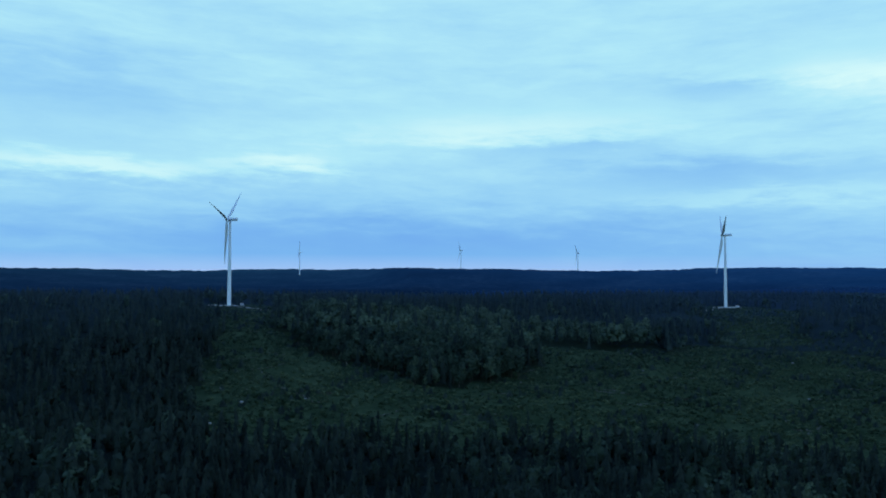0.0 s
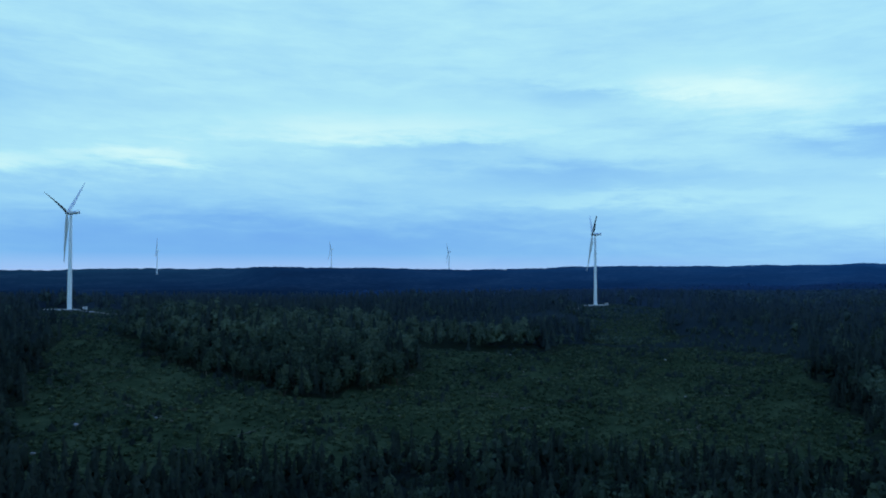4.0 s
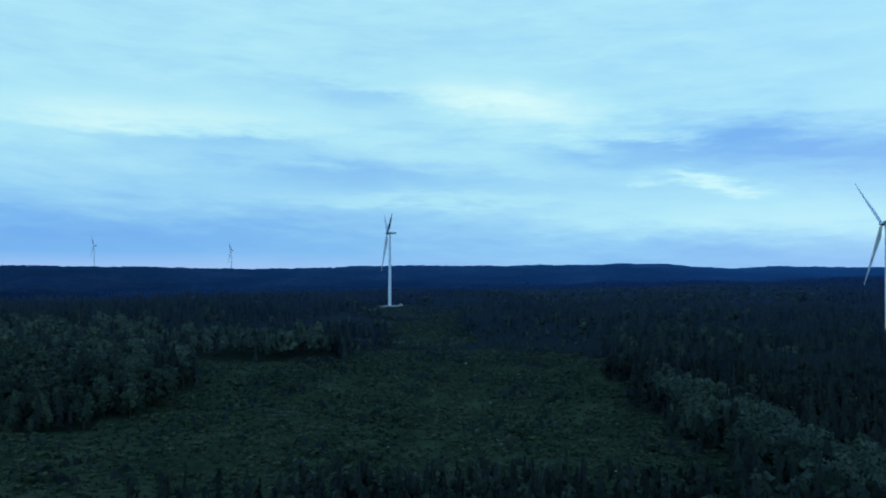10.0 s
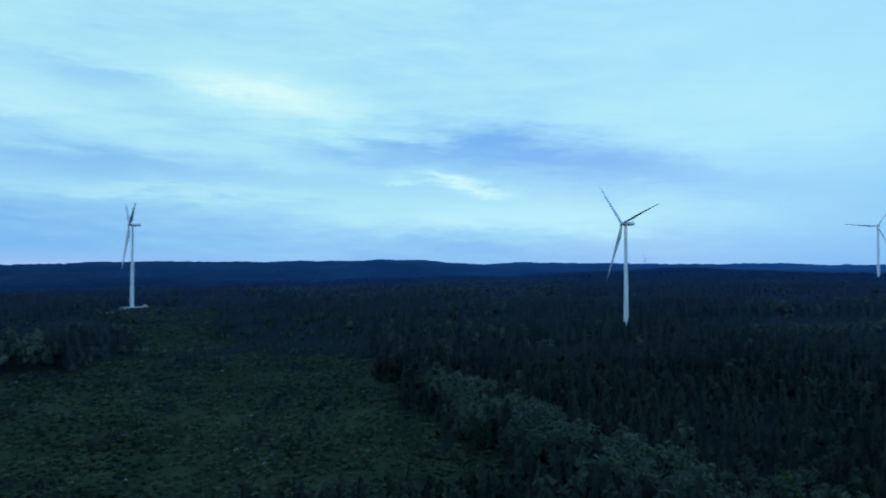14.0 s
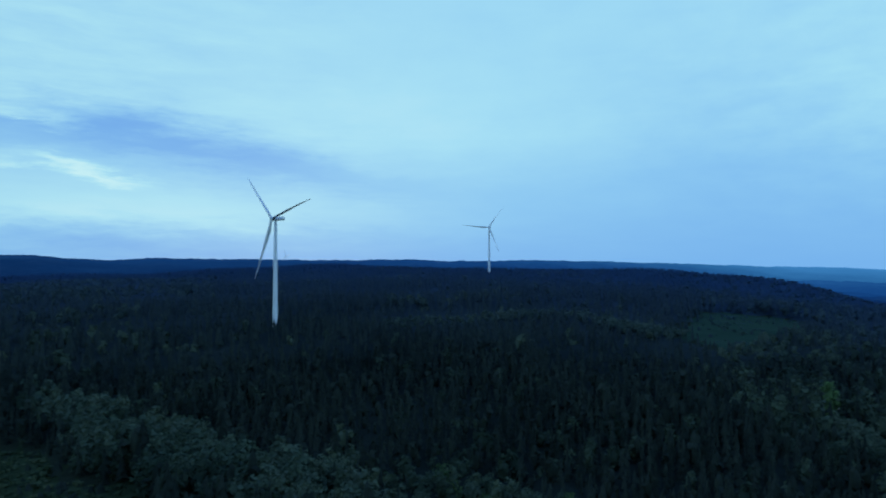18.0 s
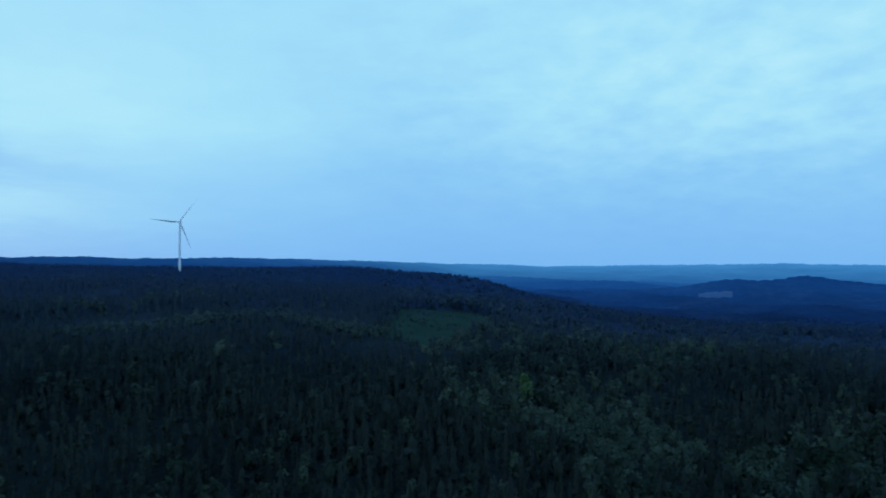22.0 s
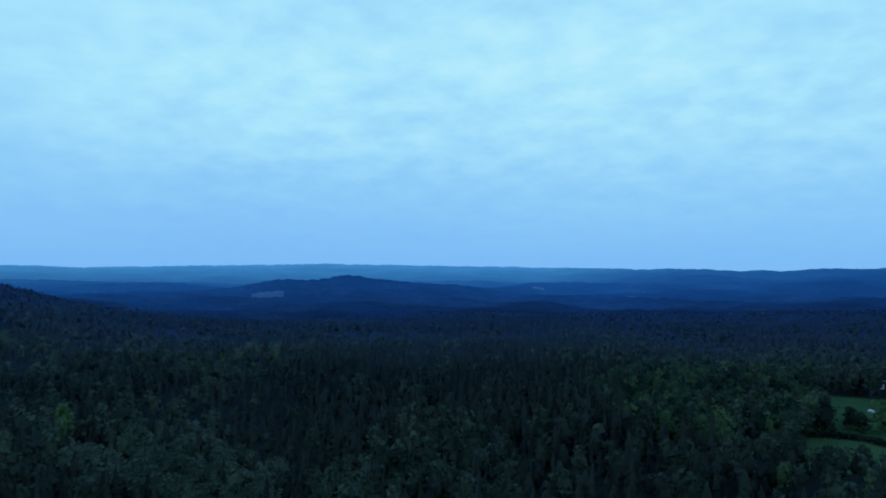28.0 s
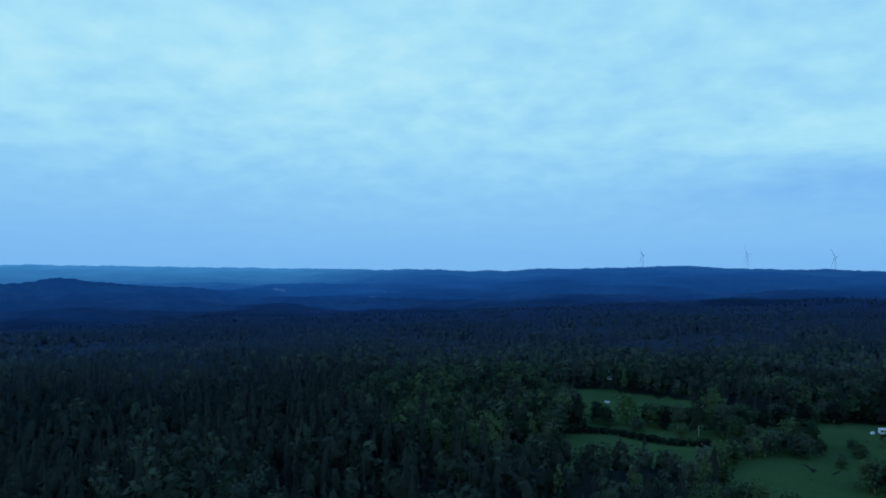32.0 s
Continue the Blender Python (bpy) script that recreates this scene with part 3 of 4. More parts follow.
def leafy_shape(seed, lobes, sprays, width=0.3, low=0.3, leaf=0.05):
    """A crown of many small folded leaf sprays, gathered in boughs round a dark heart."""
    g = np.random.default_rng(seed)
    v, f, spots = [], [], []
    for k in range(lobes):
        h = low + (0.86 - low) * (k + 0.5) / lobes
        spread = width * 0.62 * math.sin(math.pi * min(1.0, 0.22 + 0.72 * (h - low) / (1 - low))) ** 0.7
        a = k * 2.4 + g.uniform(-0.5, 0.5)
        d = spread * g.uniform(0.4, 1.0) if k < lobes - 1 else 0.02
        spots.append((np.array([d * math.cos(a), d * math.sin(a), h]), width * g.uniform(0.34, 0.56)))
    spots = spots or [(np.array([0, 0, 0.3]), 0.45)]
    if lobes:
        v.append(ICO1[0] * np.array([0.46, 0.46, 0.0]) * width * g.uniform(0.7, 1.1, (12, 1)) + ICO1[0] * np.array([0, 0, 0.36 * (1 - low)]) + np.array([0, 0, low + 0.44 * (1 - low)]))
        f.append(ICO1[1])
    n = 12 if lobes else 0
    fold = np.array([(-1, 0, 0), (0, -0.8, 0.35), (1, 0, 0), (0, 0.8, 0.35)])
    for k in range(sprays):
        c, size = spots[int(g.integers(len(spots)))]
        d = g.normal(size=3)
        d[2] = d[2] * 0.9 + 0.25
        d /= np.linalg.norm(d)
        p = c + d * size * g.uniform(0.45, 1.2)
        d = d + g.normal(0, 0.45, 3)
        d /= np.linalg.norm(d)
        side_ = np.cross(d, g.normal(size=3))
        side_ /= np.linalg.norm(side_)
        v.append(p + (fold * leaf * g.uniform(1.0, 2.1, 3) * g.uniform(0.7, 1.3, (4, 1))) @ np.stack([side_, np.cross(d, side_), -d]))
        f.append(np.array([(0, 1, 2), (0, 2, 3)]) + n)
        n += 4
    return np.concatenate(v), np.concatenate(f)


def plant(name, shapes, spots, mat, label, category, seed=1, lean=0.02):
    """Many trees as one body; spots: x, y, height, width factor."""
    g = np.random.default_rng(seed)
    spots = np.asarray(spots, float)
    which = g.integers(0, len(shapes), len(spots))
    vs, fs, tones, n = [], [], [], 0
    for k, (sv, sf) in enumerate(shapes):
        s = spots[which == k]
        if not len(s):
            continue
        a = g.uniform(0, 2 * math.pi, len(s))
        c, d = np.cos(a)[:, None], np.sin(a)[:, None]
        wide = (s[:, 2] * s[:, 3])[:, None]
        tilt = g.normal(0, lean, (len(s), 2))
        x = (sv[:, 0] * c - sv[:, 1] * d) * wide + s[:, :1] + tilt[:, :1] * sv[:, 2] * s[:, 2:3]
        y = (sv[:, 0] * d + sv[:, 1] * c) * wide + s[:, 1:2] + tilt[:, 1:] * sv[:, 2] * s[:, 2:3]
        z = sv[:, 2] * s[:, 2:3] + land(s[:, 0], s[:, 1])[:, None]
        vs.append(np.stack([x, y, z], 2).reshape(-1, 3))
        fs.append((sf[None] + (np.arange(len(s)) * len(sv))[:, None, None]).reshape(-1, 3) + n)
        tones.append(np.repeat(g.uniform(-0.5, 0.5, len(s)), len(sv)))
        n += len(s) * len(sv)
    me = raw_mesh(name, np.concatenate(vs), np.concatenate(fs), [mat], None, True)
    me.attributes.new("tone", "FLOAT", "POINT").data.foreach_set("value", np.concatenate(tones).astype(np.float32))
    ob = new(name, me)
    return tagged(ob, label, category, kind="stuff")


def scatter(az0, az1, r0, r1, gap, seed, jitter=0.42):
    """Places on a shaken grid in a sector of a ring."""
    g = np.random.default_rng(seed)
    n = int(2 * r1 / gap) + 2
    i, j = np.meshgrid(np.arange(n), np.arange(n))
    x = (i.ravel() - n / 2 + (j.ravel() % 2) * 0.5) * gap + g.uniform(-jitter, jitter, n * n) * gap + MID[0]
    y = (j.ravel() - n / 2) * gap + g.uniform(-jitter, jitter, n * n) * gap + MID[1]
    r = np.hypot(x - MID[0], y - MID[1])
    az = np.degrees(np.arctan2(x - MID[0], y - MID[1]))
    az = np.where(az < az0, az + 360, az)
    keep = (r > r0) & (r <= r1) & (az >= az0) & (az <= az1)
    return x[keep], y[keep]


ROAD = [(-232, 762), (-165, 712), (-90, 718), (0, 752), (60, 764), (120, 766), (220, 800), (310, 870), (356, 912)]
HOUSES = [(226, -382), (86, -220)]


def off_line(x, y, line):
    """Distance of places from a bent line."""
    best = np.full(np.shape(x), 1e9)
    for (x0, y0), (x1, y1) in zip(line, line[1:]):
        t = np.clip(((x - x0) * (x1 - x0) + (y - y0) * (y1 - y0)) / ((x1 - x0) ** 2 + (y1 - y0) ** 2), 0, 1)
        best = np.minimum(best, np.hypot(x - x0 - t * (x1 - x0), y - y0 - t * (y1 - y0)))
    return best


def kinds(x, y):
    """What grows at each place: 0 nothing, 1 spruce, 2 birch, 3 willow, 4 fresh green, 5 scrub."""
    k = np.ones(len(x), int)
    g = np.random.default_rng(len(x))
    u = g.uniform(size=len(x))
    patch = np.sin(x * 0.013 + 1) * np.sin(y * 0.011 + 2) + 0.6 * np.sin(x * 0.031) * np.sin(y * 0.027 + 1)
    az = np.degrees(np.arctan2(x - MID[0], y - MID[1]))
    k[(u < 0.05) | ((patch > 0.7) & (u < 0.35)) | ((az > 92) & (u < 0.28 + 0.3 * (patch > 0))) | ((az < 42) & (az > -14) & (y < 350) & (u < 0.35))] = 2
    k[(az > 108) & (patch > 0.75) & (u < 0.4)] = 4
    for area, mix in ((PALE_WOODS, ((2, 0.75),)), (VALLEY_WOODS, ((2, 0.4), (3, 0.7))), (FAR_LEAVES, ((2, 0.5), (4, 0.85))), (BIRCHES, ((3, 0.5), (2, 0.85), (4, 0.92))), (KNOLL_SPRUCE, ((2, 0.12), (1, 1.0))), (LEAFY_FRONT, ((3, 0.35), (2, 0.75), (4, 0.79), (1, 1.0))), (LEAFY_RISE, ((3, 0.8), (2, 0.94), (1, 1.0))), (YOUNG, ((3, 0.5), (2, 0.9))), (CLUMP, ((2, 0.8),)),
                      (STRIP, ((3, 0.92), (2, 1.0))), (GROVE, ((4, 0.72), (2, 0.92))), (CLEARING, ((5, 0.62), (0, 1.0))),
                      (OPEN_A, ((5, 0.3), (0, 1.0))), (OPEN_B, ((5, 0.4), (0, 1.0))), (FIELD, ((0, 1.0),))):
        m = within(x, y, area)
        low = 0.0
        for kind, top in mix:
            k[m & (u >= low) & (u < top)] = kind
            low = top
    for area in PASTURES:
        k[inside(x, y, area)] = 0
    k[inside(x, y, FRONT)] = np.where(u < 0.12, 1, np.where(u < 0.92, 2, 4))[inside(x, y, FRONT)]
    k[off_line(x, y, FIELD_BAND) < 21 + 6 * np.sin(x * 0.05)] = 3
    k[off_line(x, y, ROAD) < 6] = 0
    for hx_, hy_ in HOUSES:
        k[(np.hypot(x - hx_, y - hy_) < 7) | (off_line(x, y, [(hx_, hy_), (hx_ - 19, hy_ + 94)]) < 4)] = 0
    for key, (tx, ty) in TOWERS.items():
        k[np.hypot(x - tx, y - ty) < (7 if key == "C" else 24)] = 0
    return k


def heights(x, y, kind, seed):
    g = np.random.default_rng(seed)
    n = len(x)
    tall = {1: (12, 21), 2: (11, 18), 3: (10, 14), 4: (11, 16), 5: (1.6, 4.2)}[kind]
    h = g.uniform(*tall, n) * (1 + 0.1 * np.sin(x * 0.02) * np.sin(y * 0.017))
    stand = np.sin(x * 0.029 + 2 * np.sin(y * 0.013)) + np.sin(y * 0.033 + 2 * np.sin(x * 0.011 + 1))
    h = h + 2.4 * np.tanh(3 * stand) * (np.hypot(x - MID[0], y - MID[1]) < 1000) * (kind != 5)
    h = np.where(inside(x, y, FRONT), 9 + 0.3 * (h - 9), h)
    h = np.where(inside(x, y, YOUNG), 0.5 * h, h)
    h = np.where(off_line(x, y, FIELD_BAND) < 75, h * (0.64 if kind == 3 else 0.58), h)
    h = np.where(inside(x, y, CLUMP), h * 1.25, np.where(inside(x, y, STRIP), h * 1.2, h))
    if kind in (1, 2):
        h = np.where(g.uniform(size=n) < 0.15, h * 0.68, h)
    return np.stack([x, y, h, g.uniform(0.8, 1.2, n)], 1)


NEAR_CONIFERS = [conifer_shape(s, 7, 6, width=0.18 if s % 2 else 0.145, ragged=0.5, trunk=False) for s in range(6)]
NEAR_CONIFERS += [leafy_shape(s + 300, 3, 14, width=0.2, low=0.3, leaf=0.045) for s in range(2)]
MID_CONIFERS = [conifer_shape(s, 3, 5, width=0.2, ragged=0.3, trunk=False) for s in range(10, 16)]
FAR_CONIFERS = [conifer_shape(s, 2, 5, width=0.26, trunk=False) for s in range(20, 24)]
NEAR_LEAFY = [leafy_shape(s, 7, 98, width=0.36, low=0.2, leaf=0.04) for s in range(7)]
MID_LEAFY = [leafy_shape(s, 4, 32, width=0.4, low=0.25, leaf=0.074) for s in range(10, 14)]
FAR_LEAFY = [leafy_shape(s, 2, 8, width=0.45, leaf=0.15) for s in range(20, 23)]
TALL_LEAFY = [leafy_shape(s + 50, 7, 64, width=0.28, low=0.34, leaf=0.045) for s in range(6)]
BUSHES = [leafy_shape(s, 0, 15, width=0.9, low=0.15, leaf=0.17) for s in range(30, 36)]
SAPLINGS = [conifer_shape(s, 2, 6, width=0.4, base=0.02, trunk=False) for s in range(40, 43)]
LEAF_KINDS = {2: (LEAVES, "birch_wood", "leafy birches in dull green summer leaf"), 3: (GREY_LEAVES, "willow_wood", "pale grey-green willows along the clearing"),
              4: (FRESH_LEAVES, "leafy_grove", "fresh green broadleaf trees by the pastures")}

bands = [
    ("near", -74, 196, 110, 470, 5.4, NEAR_CONIFERS, NEAR_LEAFY),
    ("middle", -50, 196, 470, 1050, 7.8, MID_CONIFERS, MID_LEAFY),
    ("far", -42, 196, 1050, 1900, 10.5, FAR_CONIFERS, FAR_LEAFY),
    ("under", -180, 180, 0, 110, 7.5, MID_CONIFERS, MID_LEAFY),
    ("behind", 196, 286, 110, 1300, 14.0, FAR_CONIFERS, FAR_LEAFY),
]
stand_spots = []
hero_spots = {1: [], 2: [], 3: [], 4: []}
# regrowth in the open ground: bushes and replanted spruces in drifts
px, py = scatter(-42, 130, 110, 930, 3.6, 55)
inn = np.zeros(len(px), bool)
for area in (CLEARING, OPEN_A, OPEN_B):
    inn |= within(px, py, area)
for area in (FIELD,):
    inn |= inside(px, py, area) & (np.random.default_rng(8).uniform(size=len(px)) < 0.12)
for tx, ty in TOWERS.values():
    inn &= np.hypot(px - tx, py - ty) > 20
px, py = px[inn], py[inn]
drift = np.sin(px * 0.06 + 1) * np.sin(py * 0.05) + 0.7 * np.sin(px * 0.13) * np.sin(py * 0.15 + 1) + np.random.default_rng(9).normal(0, 0.5, len(px))
tall = np.random.default_rng(10).uniform(0.8, 2.6, len(px)) * np.where(drift > 0.9, 1.6, 1.0)
spots = np.stack([px, py, tall, np.random.default_rng(11).uniform(1.0, 2.0, len(px))], 1)[drift > -1.1]
drift = drift[drift > -1.1]
plant("scrub", BUSHES, spots[drift < 0.9], SCRUB, "low bushes and regrowth in the felled clearing", "scrub", 31)
plant("young_spruces", SAPLINGS, spots[(drift >= 0.9) & (drift < 1.4)], SPRUCE, "knee-high to head-high young spruces replanted in the clearing", "saplings", 32)
plant("bright_scrub", BUSHES, spots[drift >= 1.4], SCRUB, "patches of leafy birch regrowth in the clearing", "scrub", 33)
# windrows of bleached brash and dry grass left by the felling
gw = np.random.default_rng(91)
rows_ = []
for _ in range(26):
    cx_, cy_ = gw.uniform(-140, 330), gw.uniform(330, 610)
    turn, bend, half = gw.normal(0.3, 0.5), gw.normal(0, 0.012), gw.uniform(8, 24)
    for u in np.arange(-half, half, 0.9):
        a = turn + bend * u
        rows_.append((cx_ + u * math.cos(a) + gw.normal(0, 0.4), cy_ + u * math.sin(a) + gw.normal(0, 0.4), gw.uniform(0.4, 0.9), gw.uniform(1.2, 2.2)))
for line in (((-100, 434), (-86, 423), (-71, 406)), ((100, 490), (118, 486), (126, 478)), ((104, 483), (120, 480)), ((268, 476), (282, 468)), ((198, 402), (208, 398), (214, 405))):
    for (x0, y0), (x1, y1) in zip(line, line[1:]):
        for u in np.arange(0, 1, 0.9 / math.hypot(x1 - x0, y1 - y0)):
            rows_ += [(x0 + u * (x1 - x0) + gw.normal(0, 0.7), y0 + u * (y1 - y0) + gw.normal(0, 0.7), gw.uniform(0.5, 1.1), gw.uniform(1.2, 2.0)) for _ in range(2)]
rows_ = np.array(rows_)
rows_ = rows_[within(rows_[:, 0], rows_[:, 1], CLEARING)]
plant("brash_rows", BUSHES, rows_, DRY, "pale windrows of dry brash across the felled clearing", "brash", 34)
for b, (band, az0, az1, r0, r1, gap, firs, leafy) in enumerate(bands):
    px, py = scatter(az0, az1, r0, r1, gap, 100 + b)
    if band == "far":
        # over the valley in the south-east the single trees end sooner
        east = np.degrees(np.arctan2(px - MID[0], py - MID[1])) % 360
        near_by = np.hypot(px - MID[0], py - MID[1]) < 1900 - 500 * np.clip((east - 98) / 8, 0, 1)
        px, py = px[near_by], py[near_by]
    kk = kinds(px, py)
    thin = np.random.default_rng(60 + b).uniform(size=len(px))
    for kind in (1, 2, 3, 4):
        keep = (kk == kind) & ((kind == 1) | (thin < 0.62) | within(px, py, CLUMP) | within(px, py, STRIP) | within(px, py, LEAFY_RISE) | (kind == 4) | (off_line(px, py, FIELD_BAND) < 34))
        x, y = px[keep], py[keep]
        if not len(x):
            continue
        spots = heights(x, y, kind, 7 * b + kind)
        if band == "near":
            order = np.argsort(np.hypot(x - MID[0], y - MID[1]))
            count = {1: 300, 2: 110, 3: 300, 4: 60}[kind]
            hero_spots[kind] = spots[order[:count]]
            spots = spots[order[count:]]
        if band == "middle" and kind == 3:
            spots[:, 3] *= np.where(off_line(x, y, FIELD_BAND) < 40, 1.5, 1.0)
        if band == "far":
            spots[:, 3] *= 1.3
            spots[:, 2] = 13 + 0.35 * (spots[:, 2] - 13)
        if kind == 1:
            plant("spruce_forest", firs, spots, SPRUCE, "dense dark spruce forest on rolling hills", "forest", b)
        elif len(spots):
            mat, name, label = LEAF_KINDS[kind]
            stand = within(spots[:, 0], spots[:, 1], CLUMP)
            single = stand & (np.cumsum(stand) <= 300 - len(stand_spots))
            stand_spots += list(spots[single])
            spots, stand = spots[~single], stand[~single]
            if stand.any():
                plant("birch_stand", TALL_LEAFY, spots[stand], LEAVES, "dense stand of tall leafy trees amid the felled clearing", "trees", b + 50)
            if (~stand).any():
                plant(name, leafy, spots[~stand], mat, label, "trees", b)

# the lower canopy that closes the gaps between the crowns farther off
ux, uy, ut = polar_grid(np.arange(-74, 197, 0.7), np.geomspace(112, 1340, 150), False)
open_ = np.zeros(len(ux), bool)
for ox, oy in ((0, 0), (12, 0), (-12, 0), (0, 12), (0, -12)):
    there = kinds(ux + ox, uy + oy)
    open_ |= (there == 0) | (there == 5) | within(ux + ox, uy + oy, CLUMP)
lift = np.where(open_, -1.5, np.where(np.hypot(ux - MID[0], uy - MID[1]) < 480, 4.5, 7.5)) + np.random.default_rng(3).uniform(-1.8, 1.8, len(ux))
lift = np.where(inside(ux, uy, YOUNG), np.minimum(lift, 1.5), np.where(off_line(ux, uy, ROAD) < 14, -1.5, lift))
for tx, ty in TOWERS.values():
    lift = np.where(np.hypot(ux - tx, uy - ty) < 26, -1.5, lift)
lift = np.where(off_line(ux, uy, FIELD_BAND) < 95, np.minimum(lift, 2.0), lift)
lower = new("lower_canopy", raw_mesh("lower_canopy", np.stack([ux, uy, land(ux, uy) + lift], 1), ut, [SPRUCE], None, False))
tagged(lower, "dense lower canopy between the taller forest trees", "forest", kind="stuff")


# ---------------------------------------------------------------- single trees
def crown_limbs(seed, low, high):
    bm = bmesh.new()
    g = np.random.default_rng(seed)
    tube(bm, (0, 0, -0.06), (0.004, 0.002, low), 0.016, 0.012, 6)
    tube(bm, (0.004, 0.002, low), (0, 0, high), 0.012, 0.004, 5, False)
    for k in range(5):
        a, h = k * 2.2 + g.uniform(0, 1), low + (high - low) * (0.1 + 0.16 * k)
        tube(bm, (0.003, 0.001, h), (0.15 * math.cos(a), 0.15 * math.sin(a), h + 0.12), 0.006, 0.002, 3, False)
    return bm


def tree_models(count, crown_of, bark, leaf, low):
    out = []
    for s in range(count):
        v, f = crown_of(s)
        trunk = mesh_of("trunk", crown_limbs(s, low, 0.85), bark, True)
        crown = raw_mesh("crown", v, f, [leaf], None, True)
        out.append((trunk, crown))
    return out


def single_trees(name, models, spots, label, category, group, seed):
    g = np.random.default_rng(seed)
    for x, y, h, w in spots:
        trunk, crown = models[int(g.integers(len(models)))]
        z = float(land(x, y))
        m = Matrix.LocRotScale((x, y, z), Euler((g.normal(0, 0.015), g.normal(0, 0.015), g.uniform(0, 6.28))), (h * w, h * w, h))
        root = thing(name, label, category, group, at=m)
        part("trunk", trunk, None, root)
        part("crown", crown, None, root)


spruces = tree_models(6, lambda s: conifer_shape(s + 60, 14, 14, base=0.06, width=0.19, ragged=0.48, trunk=False), BARK, SPRUCE, 0.15)
birches = tree_models(5, lambda s: leafy_shape(s + 70, 9, 330, width=0.34, low=0.22, leaf=0.027), PALE_BARK, LEAVES, 0.3)
willows = tree_models(4, lambda s: leafy_shape(s + 80, 10, 380, width=0.44, low=0.12, leaf=0.032), BARK, GREY_LEAVES, 0.2)
greens = tree_models(4, lambda s: leafy_shape(s + 90, 10, 380, width=0.42, low=0.14, leaf=0.03), BARK, FRESH_LEAVES, 0.2)
pines = tree_models(5, lambda s: leafy_shape(s + 110, 7, 150, width=0.2, low=0.32, leaf=0.028), BARK, SPRUCE, 0.35)
single_trees("pine", pines, hero_spots[1][1::2], "dark pine with a rounded crown in mixed forest", "tree", "forest pines", 7)
hero_spots[1] = hero_spots[1][::2]
single_trees("spruce", spruces, hero_spots[1], "tall dark green spruce in dense forest", "tree", "forest spruces", 1)
single_trees("birch", birches, hero_spots[2], "slender birch with dull green leaves among spruces", "tree", "forest birches", 2)
tall_birches = tree_models(6, lambda s: leafy_shape(s + 150, 8, 190, width=0.29, low=0.3, leaf=0.032), BARK, LEAVES, 0.3)
single_trees("broadleaf_tree", tall_birches, stand_spots, "tall dull green leafy tree in a dense stand amid the clearing", "tree", "clump trees", 8)
single_trees("willow", willows, hero_spots[3], "bushy grey-green willow at the edge of the spruce forest", "tree", "willows", 3)
single_trees("broadleaf_tree", greens, hero_spots[4], "round fresh green broadleaf tree near the pastures", "tree", "grove trees", 4)

# trees along the hedges and in the pastures
g = np.random.default_rng(77)
hedge = []
# line, spacing, heights
for line, gap, lo, hi in ((((150, -207), (133, -217), (121, -227), (94, -252)), 3.6, 5, 9),
                          (((140, -142), (136, -155), (128, -161), (122, -169)), 3.2, 4.5, 8),
                          (((222, -232), (211, -205), (207, -180), (204, -146)), 4.0, 8, 12),
                          (((128, -290), (100, -264), (62, -244)), 5, 9, 14)):
    for (x0, y0), (x1, y1) in zip(line, line[1:]):
        n = max(1, int(math.hypot(x1 - x0, y1 - y0) / gap))
        for k in range(n):
            hedge.append((x0 + (x1 - x0) * k / n + g.normal(0, 0.8), y0 + (y1 - y0) * k / n + g.normal(0, 0.8), g.uniform(lo, hi), g.uniform(1.0, 1.5)))
hedge += [(174, -200, 8, 1.3), (190, -192, 7, 1.3), (170, -196, 9, 1.3), (158, -200, 8, 1.3), (195, -196, 8, 1.3), (139, -187, 7, 1.3), (113, -179, 10, 1.3), (116, -182, 7, 1.4), (103, -166, 3, 1.6),
          (96, -179, 3.6, 1.6), (97, -136, 8, 1.3), (93, -139, 7, 1.4), (141, -138, 8, 1.1), (146, -134, 7, 1.2), (110, -172, 4, 1.5), (84, -196, 6, 1.4), (70, -212, 8, 1.3), (161, -194, 10, 1.0),
          (152, -187, 13, 0.95), (147, -205, 13, 1.0), (142, -188, 12, 1.0), (136, -190, 10, 1.2), (137, -179, 9, 1.2), (132, -172, 8, 1.3), (150, -234, 12, 1.1), (209, -188, 11, 1.1), (158, -180, 5, 1.4), (176, -186, 5, 1.4),
          (119, -182, 9, 1.2), (115, -166, 8, 1.2), (104, -159, 4, 1.4), (97, -175, 4.5, 1.4), (98, -137, 9, 1.1), (96, -143, 6, 1.3), (123, -172, 7, 1.3), (117, -170, 6, 1.4), (108, -178, 4, 1.5), (98, -187, 4, 1.5)]
hedge = [(x, y, h * 1.2 if 4 < h else h, w * 1.08) for x, y, h, w in hedge]
single_trees("hedge_tree", greens + birches[:2] + willows[:2], hedge, "rounded leafy tree in a hedge between pastures", "tree", "hedge trees", 5)
darks = tree_models(3, lambda s: leafy_shape(s + 170, 10, 380, width=0.36, low=0.06, leaf=0.03), BARK, DARK_LEAVES, 0.2)
single_trees("dark_tree", darks, [(199, -177, 16.5, 0.95), (166, -194, 11, 1.0), (117, -191, 11, 1.3), (205, -180, 9, 1.2), (133, -160, 7, 1.2), (122, -222, 10, 1.3), (112, -229, 11, 1.3), (101, -240, 11, 1.3), (128, -216, 9, 1.3)],
             "dense dark green rounded tree by the pasture hedge", "tree", "hedge trees", 9)
brights = tree_models(1, lambda s: leafy_shape(s + 180, 11, 420, width=0.46, low=0.1, leaf=0.03), BARK, YELLOW_LEAVES, 0.2)
